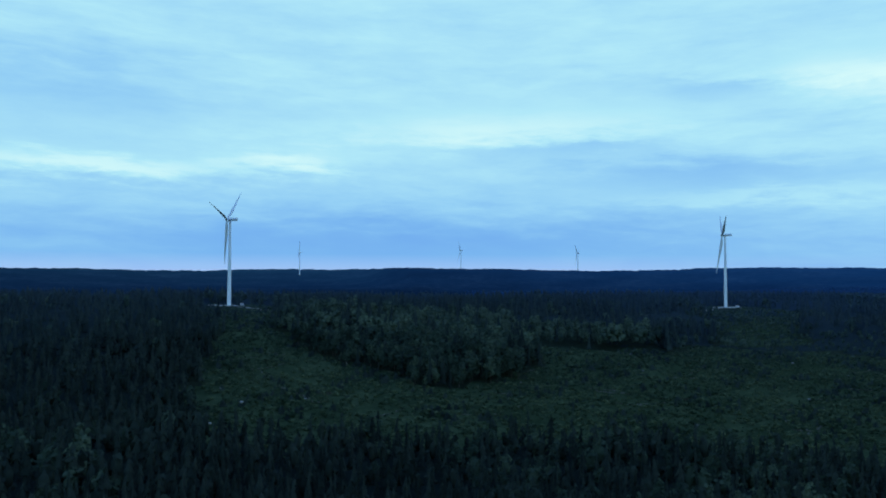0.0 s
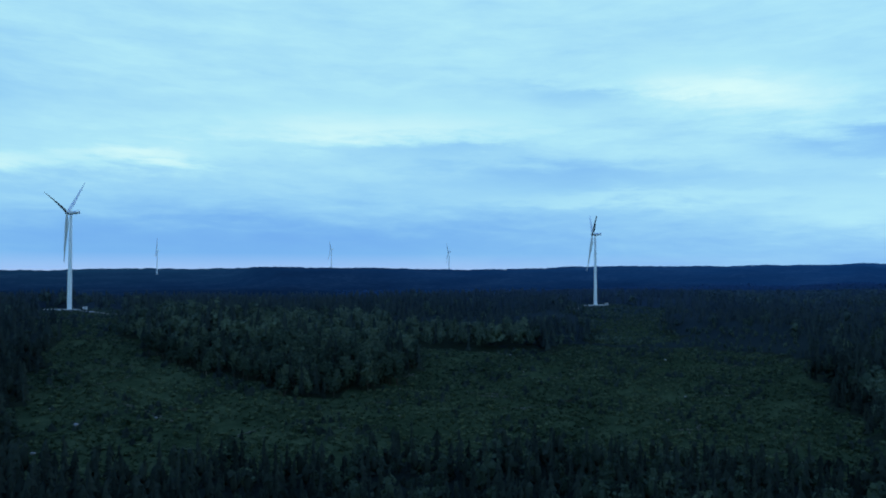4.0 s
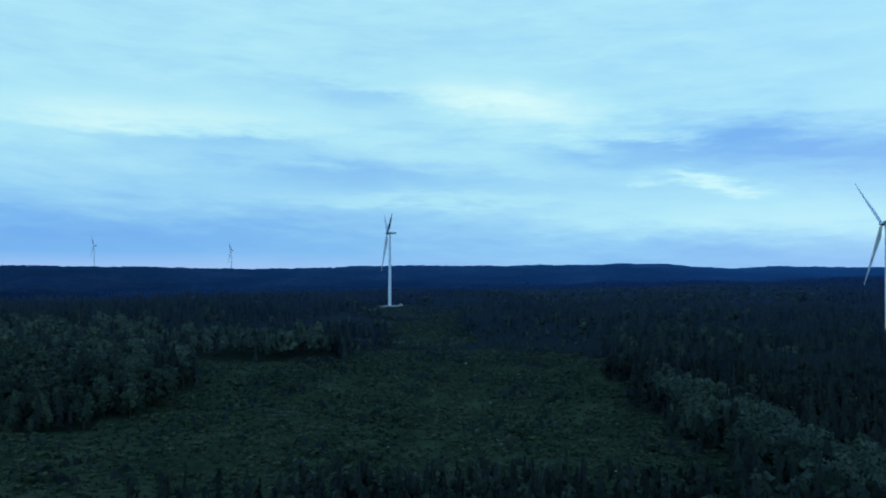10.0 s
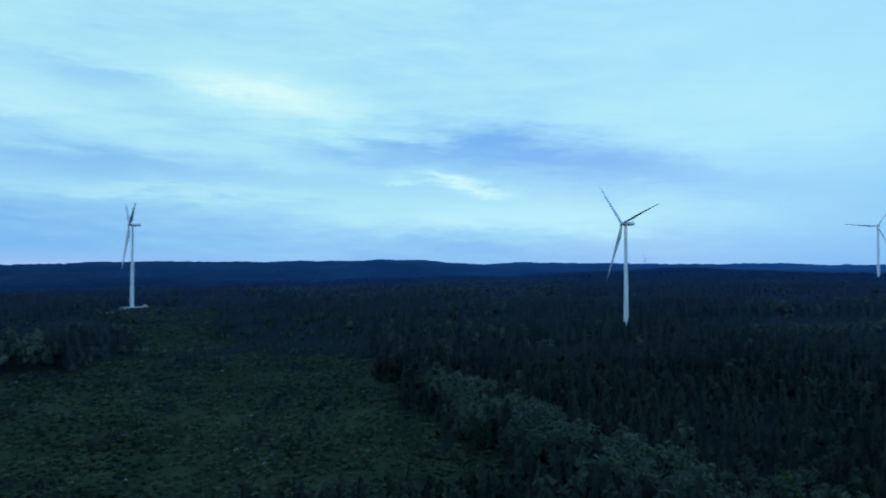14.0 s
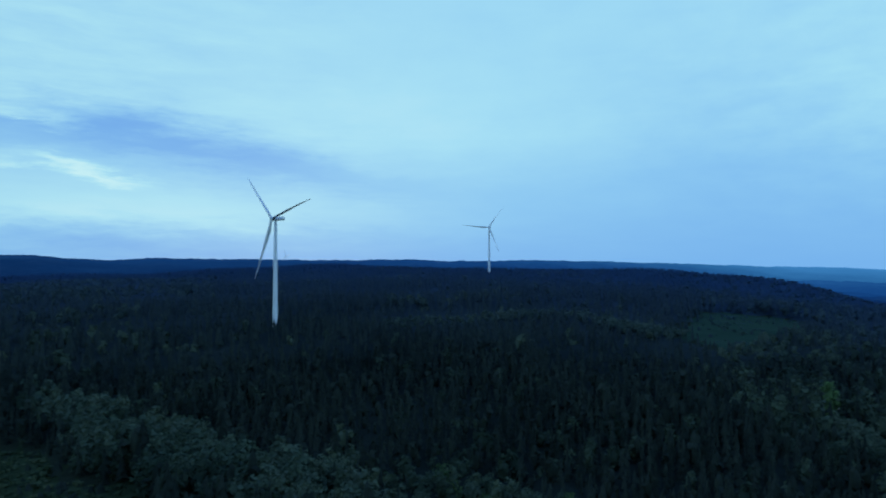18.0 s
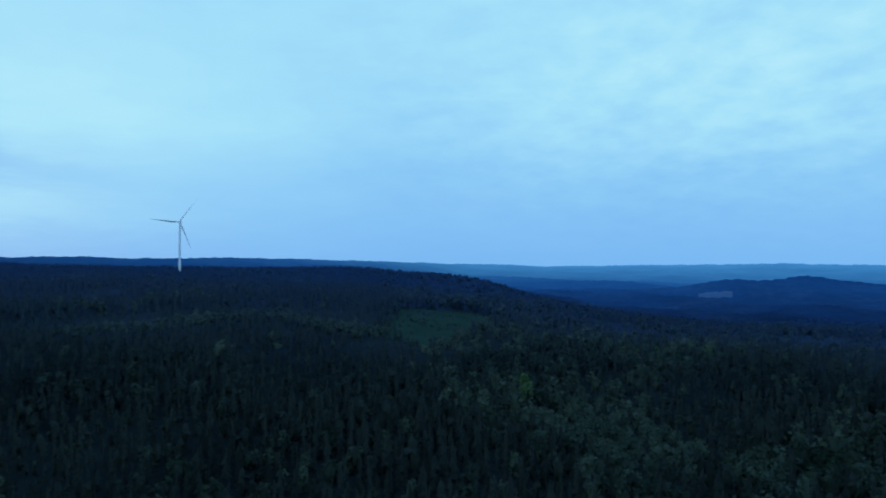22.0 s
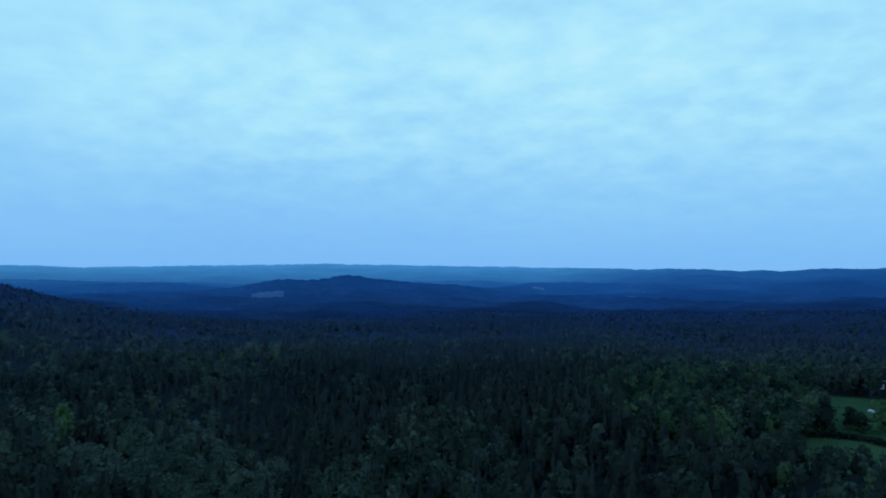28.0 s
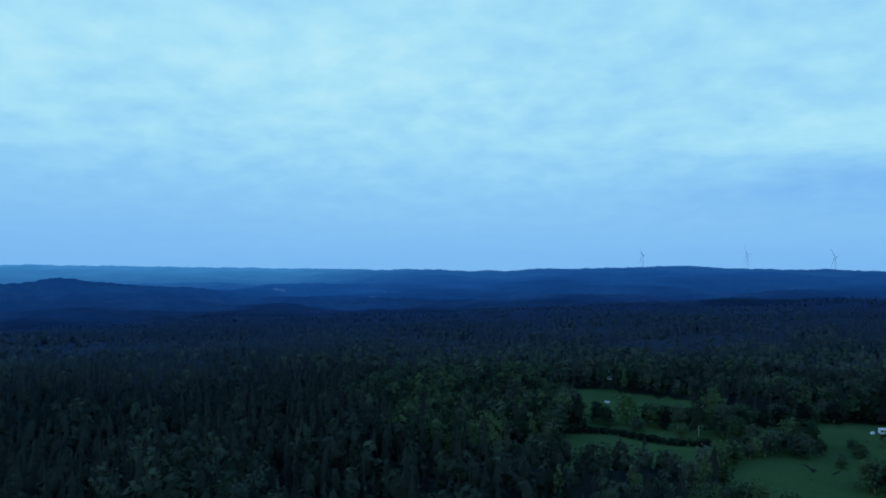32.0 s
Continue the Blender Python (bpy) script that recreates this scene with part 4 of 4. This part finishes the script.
single_trees("pale_tree", brights, [(182, -196, 14.5, 1.05), (146, -196, 11, 0.9)], "round yellow-green tree in full leaf behind the hedge", "tree", "hedge trees", 10)
bushes = tree_models(3, lambda s: leafy_shape(s + 190, 6, 110, width=0.75, low=0.02, leaf=0.07), BARK, DARK_LEAVES, 0.1)
clipped = []
line = ((207, -170), (196, -175), (185, -177), (168, -168), (158, -166), (146, -168))
for (x0, y0), (x1, y1) in zip(line, line[1:]):
    n = int(math.hypot(x1 - x0, y1 - y0) / 1.3)
    for k in range(n):
        clipped.append((x0 + (x1 - x0) * k / n + g.normal(0, 0.25), y0 + (y1 - y0) * k / n + g.normal(0, 0.25), g.uniform(2.2, 3.0), g.uniform(0.9, 1.2)))
single_trees("hedge_bush", bushes, clipped, "low dark bush in a continuous hedge along the pasture", "bush", "hedge bushes", 11)
yellows = tree_models(1, lambda s: leafy_shape(s + 130, 12, 380, width=0.17, low=0.1, leaf=0.024), PALE_BARK, YELLOW_LEAVES, 0.15)
single_trees("pale_tree", yellows, [(421, 37, 28, 0.95)], "yellow-green pointed tree standing out of the birches", "tree", "", 6)


# ---------------------------------------------------------------- wind turbines
def blade_mesh():
    """A blade 48 m long along +z, with its flat side to +y."""
    bm = bmesh.new()
    rings_ = []
    for z, chord, thick, twist, pre in ((0, 2.0, 2.0, 0, 0), (2.5, 2.0, 1.9, 4, 0), (6, 2.9, 1.3, 14, 0), (10, 3.6, 0.9, 12, 0.05), (17, 3.0, 0.62, 8, 0.2),
                                        (25, 2.3, 0.45, 5, 0.45), (33, 1.7, 0.32, 3, 0.8), (41, 1.15, 0.22, 1, 1.3), (46, 0.7, 0.14, 0, 1.6), (48, 0.18, 0.05, 0, 1.75)):
        ring = []
        for i in range(10):
            a = 2 * math.pi * i / 10
            cx_, cy_ = math.cos(a), math.sin(a)
            lx = cx_ * chord / 2 - (chord / 2 - 1.0) * 0.55 * (1 if chord > 2 else chord / 2)
            ly = cy_ * thick / 2 * (1 - 0.35 * cx_ * -1 if chord != thick else 1)
            tw = radians(twist)
            ring.append(bm.verts.new((lx * math.cos(tw) - ly * math.sin(tw), lx * math.sin(tw) + ly * math.cos(tw) + pre, z)))
        rings_.append(ring)
    for p, q in zip(rings_, rings_[1:]):
        for i in range(10):
            bm.faces.new((p[i], p[(i + 1) % 10], q[(i + 1) % 10], q[i]))
    bm.faces.new(rings_[0][::-1])
    bm.faces.new(rings_[-1])
    return mesh_of("blade", bm, BLADE, True)


def tower_section(z0, z1, r0, r1):
    bm = bmesh.new()
    tube(bm, (0, 0, z0), (0, 0, z1 - 0.25), r0, r1, 32, False)
    tube(bm, (0, 0, z1 - 0.25), (0, 0, z1), r1 + 0.03, r1 + 0.03, 32, False)
    return mesh_of("tower_section", bm, PAINT, True)


SECTIONS = [tower_section(0, 22, 2.1, 1.95), tower_section(22, 46, 1.95, 1.72), tower_section(46, 70, 1.72, 1.45), tower_section(70, 92, 1.45, 1.2)]
BLADE_MESH = blade_mesh()


def nacelle_mesh():
    bm = bmesh.new()
    vs = box(bm, -1.7, 1.7, -8.2, 2.2, 92.1, 95.8)
    for v in vs:
        if v.co.y < -3 and v.co.z < 93:
            v.co.z += 0.9
        if v.co.y > 1:
            v.co.x *= 0.85
    bmesh.ops.bevel(bm, geom=list(bm.edges), offset=0.45, segments=3, affect="EDGES")
    return mesh_of("nacelle", bm, PAINT, True)


def spinner_mesh():
    bm = bmesh.new()
    rings_ = [[bm.verts.new((r * math.cos(a), y, 94 + r * math.sin(a))) for a in [2 * math.pi * i / 18 for i in range(18)]]
              for y, r in ((2.2, 1.45), (3.2, 1.6), (4.4, 1.5), (5.2, 1.1), (5.7, 0.6), (5.9, 0.15))]
    for p, q in zip(rings_, rings_[1:]):
        for i in range(18):
            bm.faces.new((p[i], q[i], q[(i + 1) % 18], p[(i + 1) % 18]))
    bm.faces.new(rings_[0])
    bm.faces.new(rings_[-1][::-1])
    return mesh_of("spinner", bm, PAINT, True)


def mast_mesh():
    bm = bmesh.new()
    tube(bm, (0, -7.2, 95.7), (0, -7.2, 97.6), 0.06, 0.04, 6)
    tube(bm, (-0.6, -7.2, 97.2), (0.6, -7.2, 97.2), 0.04, 0.04, 6)
    return mesh_of("weather_mast", bm, STEEL)


def door_mesh():
    bm = bmesh.new()
    box(bm, -0.55, 0.55, -2.2, -1.98, 1.9, 4.2, 0.08)
    return mesh_of("door", bm, STEEL)


def steps_mesh():
    bm = bmesh.new()
    box(bm, -0.9, 0.9, -3.6, -2.0, 1.7, 1.85)
    for k in range(8):
        box(bm, -0.7, 0.7, -3.9 - 0.28 * k, -3.6 - 0.28 * k, 1.5 - 0.2 * k, 1.56 - 0.2 * k)
    for sx in (-0.85, 0.85):
        tube(bm, (sx, -3.5, 1.85), (sx, -3.5, 2.95), 0.03, 0.03, 6)
        tube(bm, (sx, -3.5, 2.9), (sx, -5.9, 1.0), 0.03, 0.03, 6)
        tube(bm, (sx, -5.9, 0), (sx, -5.9, 1.0), 0.03, 0.03, 6)
        tube(bm, (sx, -3.5, 2.9), (sx, -2.0, 2.9), 0.03, 0.03, 6)
        tube(bm, (sx, -3.5, 0), (sx, -3.5, 1.8), 0.05, 0.05, 6)
    return mesh_of("entrance_steps", bm, STEEL)


def footing_mesh():
    bm = bmesh.new()
    tube(bm, (0, 0, -1.5), (0, 0, 0.15), 4.2, 3.4, 24)
    return mesh_of("footing", bm, GRAVEL)


TURBINE_PARTS = [("nacelle", nacelle_mesh()), ("spinner", spinner_mesh()), ("weather_mast", mast_mesh()), ("door", door_mesh()), ("entrance_steps", steps_mesh()), ("footing", footing_mesh())]


def wind_turbine(x, y, z, wind, phase, label, pitch=82.0):
    """wind: heading that the rotor faces; phase: degrees by which the first blade leans from upright; pitch: how far the blades are feathered."""
    root = thing("wind_turbine", label, "wind turbine", "wind farm", at=Matrix.LocRotScale((x, y, z), Euler((0, 0, radians(-wind))), (1, 1, 1)))
    for me in SECTIONS:
        part("tower_section", me, None, root)
    for name, me in TURBINE_PARTS:
        ob = part(name, me, None, root)
        if name in ("door", "entrance_steps"):
            ob.rotation_euler = (0, 0, radians(55))
    for k in range(3):
        b = part("blade", BLADE_MESH, None, root)
        b.matrix_basis = pose(0, 3.6, 94) @ pose(0, 0, 0, 6, 0, 0) @ pose(0, 0, 0, 0, phase + 120 * k, 0) @ pose(0, 0, 1.0, -1.5) @ pose(0, 0, 0, 0, 0, pitch) @ Matrix.Diagonal((1, 1, 1.03, 1))
    return root


def bearing(x, y, az, d):
    return x + d * math.sin(radians(az)), y + d * math.cos(radians(az))


wind_turbine(*TOWERS["A"], 12.2, -85, -71, "white wind turbine at rest beside a gravel pad")
wind_turbine(*TOWERS["B"], 5.0, -74, -62, "white wind turbine with its rotor edge on, above a felled clearing")
wind_turbine(*TOWERS["C"], -6.4, -65, -73, "tall white wind turbine standing in spruce forest")
wind_turbine(*TOWERS["H"], 24.0, -88, 86, "white wind turbine on a wooded ridge, one blade level", 118)
for (x, y), el, d, wind, phase, eye in (
        (bearing(0, 0, -11.4, 3060), 1.50, 3060, -100, 0, 50), (bearing(0, 0, 1.45, 3150), 1.72, 3150, -70, -40, 50), (bearing(0, 0, 10.75, 2850), 1.52, 2850, -66, -48, 50),
        (bearing(15, 103, 62.6, 4300), 0.52, 4300, -60, 30, 52), (bearing(127, 118, 171.2, 3420), 0.56, 3420, 112, 84, 54),
        (bearing(127, 118, 178.7, 3420), 0.60, 3420, 119, 88, 54), (bearing(127, 118, 184.4, 3400), 0.44, 3400, 128, 80, 54)):
    wind_turbine(x, y, eye + d * math.tan(radians(el)) - 94, wind, phase, "distant pale wind turbine on the wooded skyline")


# ---------------------------------------------------------------- gravel pads
def pad(name, x, y, outline, label):
    bm = bmesh.new()
    n = len(outline)
    vs = [bm.verts.new((x + px, y + py, 0)) for px, py in outline]
    top = bm.faces.new(vs)
    bmesh.ops.subdivide_edges(bm, edges=bm.edges[:], cuts=4)
    bmesh.ops.triangulate(bm, faces=bm.faces[:])
    for v in bm.verts:
        v.co.z = float(land(v.co.x, v.co.y)) + 0.7
    ex = bmesh.ops.extrude_face_region(bm, geom=bm.faces[:])
    for v in (g for g in ex["geom"] if isinstance(g, bmesh.types.BMVert)):
        v.co.z -= 1.2
    bmesh.ops.recalc_face_normals(bm, faces=bm.faces[:])
    return tagged(new(name, mesh_of(name, bm, GRAVEL)), label, "gravel pad")


pad("crane_pad", *TOWERS["A"], [(-26, -8), (-24, 6), (4, 10), (16, 4), (14, -9), (-4, -12)], "pale gravel crane pad at a turbine's foot")
pad("crane_pad", *TOWERS["B"], [(-14, -9), (-15, 5), (6, 12), (20, 6), (18, -6), (0, -12)], "pale gravel crane pad at a turbine's foot")


# ---------------------------------------------------------------- road, kiosks, boulders, brash
def ribbon(name, line, wide, lift, mat, label):
    vs, fs = [], []
    pts = []
    for (x0, y0), (x1, y1) in zip(line, line[1:]):
        n = max(2, int(math.hypot(x1 - x0, y1 - y0) / 6))
        pts += [(x0 + (x1 - x0) * k / n, y0 + (y1 - y0) * k / n) for k in range(n)]
    pts.append(line[-1])
    for k, (x, y) in enumerate(pts):
        (xa, ya), (xb, yb) = pts[max(0, k - 1)], pts[min(len(pts) - 1, k + 1)]
        d = math.hypot(xb - xa, yb - ya)
        nx, ny = -(yb - ya) / d, (xb - xa) / d
        z = float(land(x, y)) + lift
        vs += [(x + nx * (wide / 2 + 0.8), y + ny * (wide / 2 + 0.8), z - 1.2), (x + nx * wide / 2, y + ny * wide / 2, z), (x, y, z + 0.12),
               (x - nx * wide / 2, y - ny * wide / 2, z), (x - nx * (wide / 2 + 0.8), y - ny * (wide / 2 + 0.8), z - 1.2)]
    for k in range(len(pts) - 1):
        for j in range(4):
            a = 5 * k + j
            fs += [(a, a + 5, a + 6), (a, a + 6, a + 1)]
    return tagged(new(name, raw_mesh(name, vs, fs, [mat], None, True)), label, "road", kind="structure")


ribbon("road", ROAD, 4.5, 0.8, GRAVEL, "pale gravel service road between the turbines")


def kiosk(x, y, turn):
    root = thing("transformer_kiosk", "small white transformer kiosk on the gravel pad", "kiosk", "kiosks", at=pose(x, y, float(land(x, y)) + 0.7, 0, 0, turn))
    bm = bmesh.new()
    box(bm, -1.7, 1.7, -1.2, 1.2, 0, 2.3, 0.04)
    part("body", bm, WALLS, root)
    bm = bmesh.new()
    box(bm, -1.85, 1.85, -1.35, 1.35, 2.31, 2.5, 0.05)
    part("roof", bm, STEEL, root)
    bm = bmesh.new()
    box(bm, -0.9, 0.9, -1.26, -1.205, 0.1, 2.1, 0.02)
    part("door", bm, STEEL, root)


kiosk(-220, 779, 20)
kiosk(380, 918, -30)


def boulder_models():
    out = []
    for s_ in range(5):
        g_ = np.random.default_rng(s_ + 200)
        v, f = ICO2
        v = v * g_.uniform(0.8, 1.15, (len(v), 1)) * np.array([1.0, g_.uniform(0.6, 0.9), g_.uniform(0.45, 0.7)])
        out.append(raw_mesh("boulder", v, f, [STONE], None, False))
    return out


BOULDERS = boulder_models()
g = np.random.default_rng(41)
bx, by = scatter(-40, 70, 240, 560, 26, 42, 0.5)
ok = inside(bx, by, CLEARING) & (g.uniform(size=len(bx)) < 0.10)
stones = [(-79, 411, 1.4), (201, 417, 1.6), (202, 394, 1.2), (-112, 398, 1.4), (236, 460, 1.0)]
stones += [(x, y, g.uniform(0.6, 1.2)) for x, y in zip(bx[ok], by[ok])]
for x, y, r in stones:
    ob = new("boulder", BOULDERS[int(g.integers(5))])
    ob.matrix_basis = Matrix.LocRotScale((x, y, float(land(x, y)) + 0.25 * r), Euler((0, 0, g.uniform(0, 6.28))), (r, r, r))
    tagged(ob, "pale grey granite boulder among the clearing scrub", "boulder", "clearing boulders")


def brash_pile(x, y, turn, size):
    root = thing("brash_pile", "bleached heap of felled branches in the clearing", "brash pile", "brash piles", at=pose(x, y, float(land(x, y)), 0, 0, turn))
    g_ = np.random.default_rng(int(abs(x)))
    for k in range(9):
        bm = bmesh.new()
        a, l = g_.normal(0, 0.35), g_.uniform(2, 5) * size
        c = Vector((g_.normal(0, 1.6) * size, g_.normal(0, 0.5) * size, 0.25 + 0.12 * k))
        d = Vector((math.cos(a) * l / 2, math.sin(a) * l / 2, g_.normal(0, 0.15)))
        tube(bm, c - d, c + d, 0.14, 0.08, 7)
        part("log", bm, BARK, root)


for x, y, turn, size in ((-68, 425, 10, 1.2), (214, 438, 30, 1.0), (160, 470, -20, 1.0)):
    brash_pile(x, y, turn, size)

# a dead birch with a bare pale stem at the clump's edge
snag = thing("dead_birch", "bare pale dead birch stem at the edge of the clump", "tree", at=pose(-66, 490, float(land(-66, 490))))
bm = bmesh.new()
tube(bm, (0, 0, -0.5), (0.15, 0, 5), 0.16, 0.12, 9)
tube(bm, (0.15, 0, 5), (0.1, 0.1, 8), 0.12, 0.04, 8)
part("trunk", bm, PALE_BARK, snag, smooth=True)
for k in range(5):
    bm = bmesh.new()
    tube(bm, (0.14, 0, 4 + 0.6 * k), (0.14 + 0.9 * math.cos(2.3 * k), 0.9 * math.sin(2.3 * k), 4.6 + 0.6 * k), 0.04, 0.015, 6)
    part("branch", bm, PALE_BARK, snag)


# ---------------------------------------------------------------- houses by the pastures
def cottage(x, y, turn, label, w=7.0, d=9.0, eaves=3.6, ridge=6.6):
    root = thing("cottage", label, "house", "cottages", at=pose(x, y, float(land(x, y)), 0, 0, turn))
    bm = bmesh.new()
    box(bm, -w / 2 - 0.1, w / 2 + 0.1, -d / 2 - 0.1, d / 2 + 0.1, -1.0, 0.35)
    part("plinth", bm, STONE, root)
    bm = bmesh.new()
    prof = [(-w / 2, 0.35), (w / 2, 0.35), (w / 2, eaves), (0, ridge), (-w / 2, eaves)]
    a, b = ([bm.verts.new((px_, sy, pz)) for px_, pz in prof] for sy in (-d / 2, d / 2))
    bm.faces.new(a)
    bm.faces.new(b[::-1])
    for k in range(5):
        bm.faces.new((a[k], b[k], b[(k + 1) % 5], a[(k + 1) % 5]))
    bmesh.ops.recalc_face_normals(bm, faces=bm.faces[:])
    part("wall", bm, WALLS, root)
    slope = math.atan2(ridge - eaves, w / 2)
    for sgn in (-1, 1):
        bm = bmesh.new()
        box(bm, -0.1, (w / 2 + 0.5) / math.cos(slope), -d / 2 - 0.4, d / 2 + 0.4, 0.03, 0.22)
        ob = part("roof", bm, ROOF, root)
        ob.matrix_basis = pose(0, 0, ridge) @ (pose(0, 0, 0) if sgn > 0 else pose(0, 0, 0, 0, 0, 180)) @ pose(0, 0, 0, 0, math.degrees(slope), 0)
    bm = bmesh.new()
    box(bm, -0.35, 0.35, 0.6, 1.3, ridge - 0.5, ridge + 1.1, 0.03)
    part("chimney", bm, STONE, root)
    for side_ in (-1, 1):
        for px_, pz in ((-1.7, 1.2), (1.7, 1.2), (0, 4.0)):
            bm = bmesh.new()
            box(bm, px_ - 0.6, px_ + 0.6, side_ * (d / 2 + 0.03) - 0.05, side_ * (d / 2 + 0.03) + 0.05, pz, pz + 1.3, 0.02)
            frame_ = part("window_frame", bm, WALLS, root)
            bm = bmesh.new()
            box(bm, px_ - 0.5, px_ + 0.5, side_ * (d / 2 + 0.1) - 0.02, side_ * (d / 2 + 0.1) + 0.02, pz + 0.1, pz + 1.2)
            part("pane", bm, GLASS, frame_)


cottage(228, -384, 12, "white wooden cottage half hidden by leafy trees", 4.5, 6.0, 2.6, 4.2)


def caravan(x, y, turn):
    root = thing("caravan", "white touring caravan parked at the pasture edge", "caravan", at=pose(x, y, float(land(x, y)), 0, 0, turn))
    bm = bmesh.new()
    box(bm, -2.6, 2.6, -1.15, 1.15, 0.5, 2.7, 0.25)
    part("body", bm, WALLS, root, smooth=False)
    for sy in (-1.17, 1.17):
        for px_ in (-1.5, 0.2, 1.6):
            bm = bmesh.new()
            box(bm, px_ - 0.55, px_ + 0.55, sy - 0.03, sy + 0.03, 1.4, 2.1, 0.02)
            part("window", bm, GLASS, root)
        bm = bmesh.new()
        tube(bm, (0.1, sy - 0.1, 0.36), (0.1, sy + 0.1, 0.36), 0.36, 0.36, 18)
        wheel = part("wheel", bm, RUBBER, root)
        bm = bmesh.new()
        tube(bm, (0.1, sy - 0.12, 0.36), (0.1, sy + 0.12, 0.36), 0.2, 0.2, 14)
        part("rim", bm, STEEL, wheel)
    bm = bmesh.new()
    tube(bm, (2.6, 0, 0.55), (3.9, 0, 0.45), 0.07, 0.05, 8)
    tube(bm, (3.6, 0, 0), (3.6, 0, 0.5), 0.05, 0.05, 8)
    part("drawbar", bm, STEEL, root)


def wrapped_bale(x, y):
    root = thing("wrapped_bale", "round silage bale wrapped in white film", "hay bale", "wrapped bales", at=pose(x, y, float(land(x, y)), 0, 0, 40))
    bm = bmesh.new()
    tube(bm, (-0.62, 0, 0.62), (0.62, 0, 0.62), 0.63, 0.63, 24)
    bmesh.ops.bevel(bm, geom=[e for e in bm.edges if abs(e.verts[0].co.x - e.verts[1].co.x) < 0.01], offset=0.09, segments=2, affect="EDGES")
    part("film", bm, WALLS, root)


caravan(83, -221, 10)
wrapped_bale(88, -219)
wrapped_bale(202, -255)
wrapped_bale(203.6, -256)
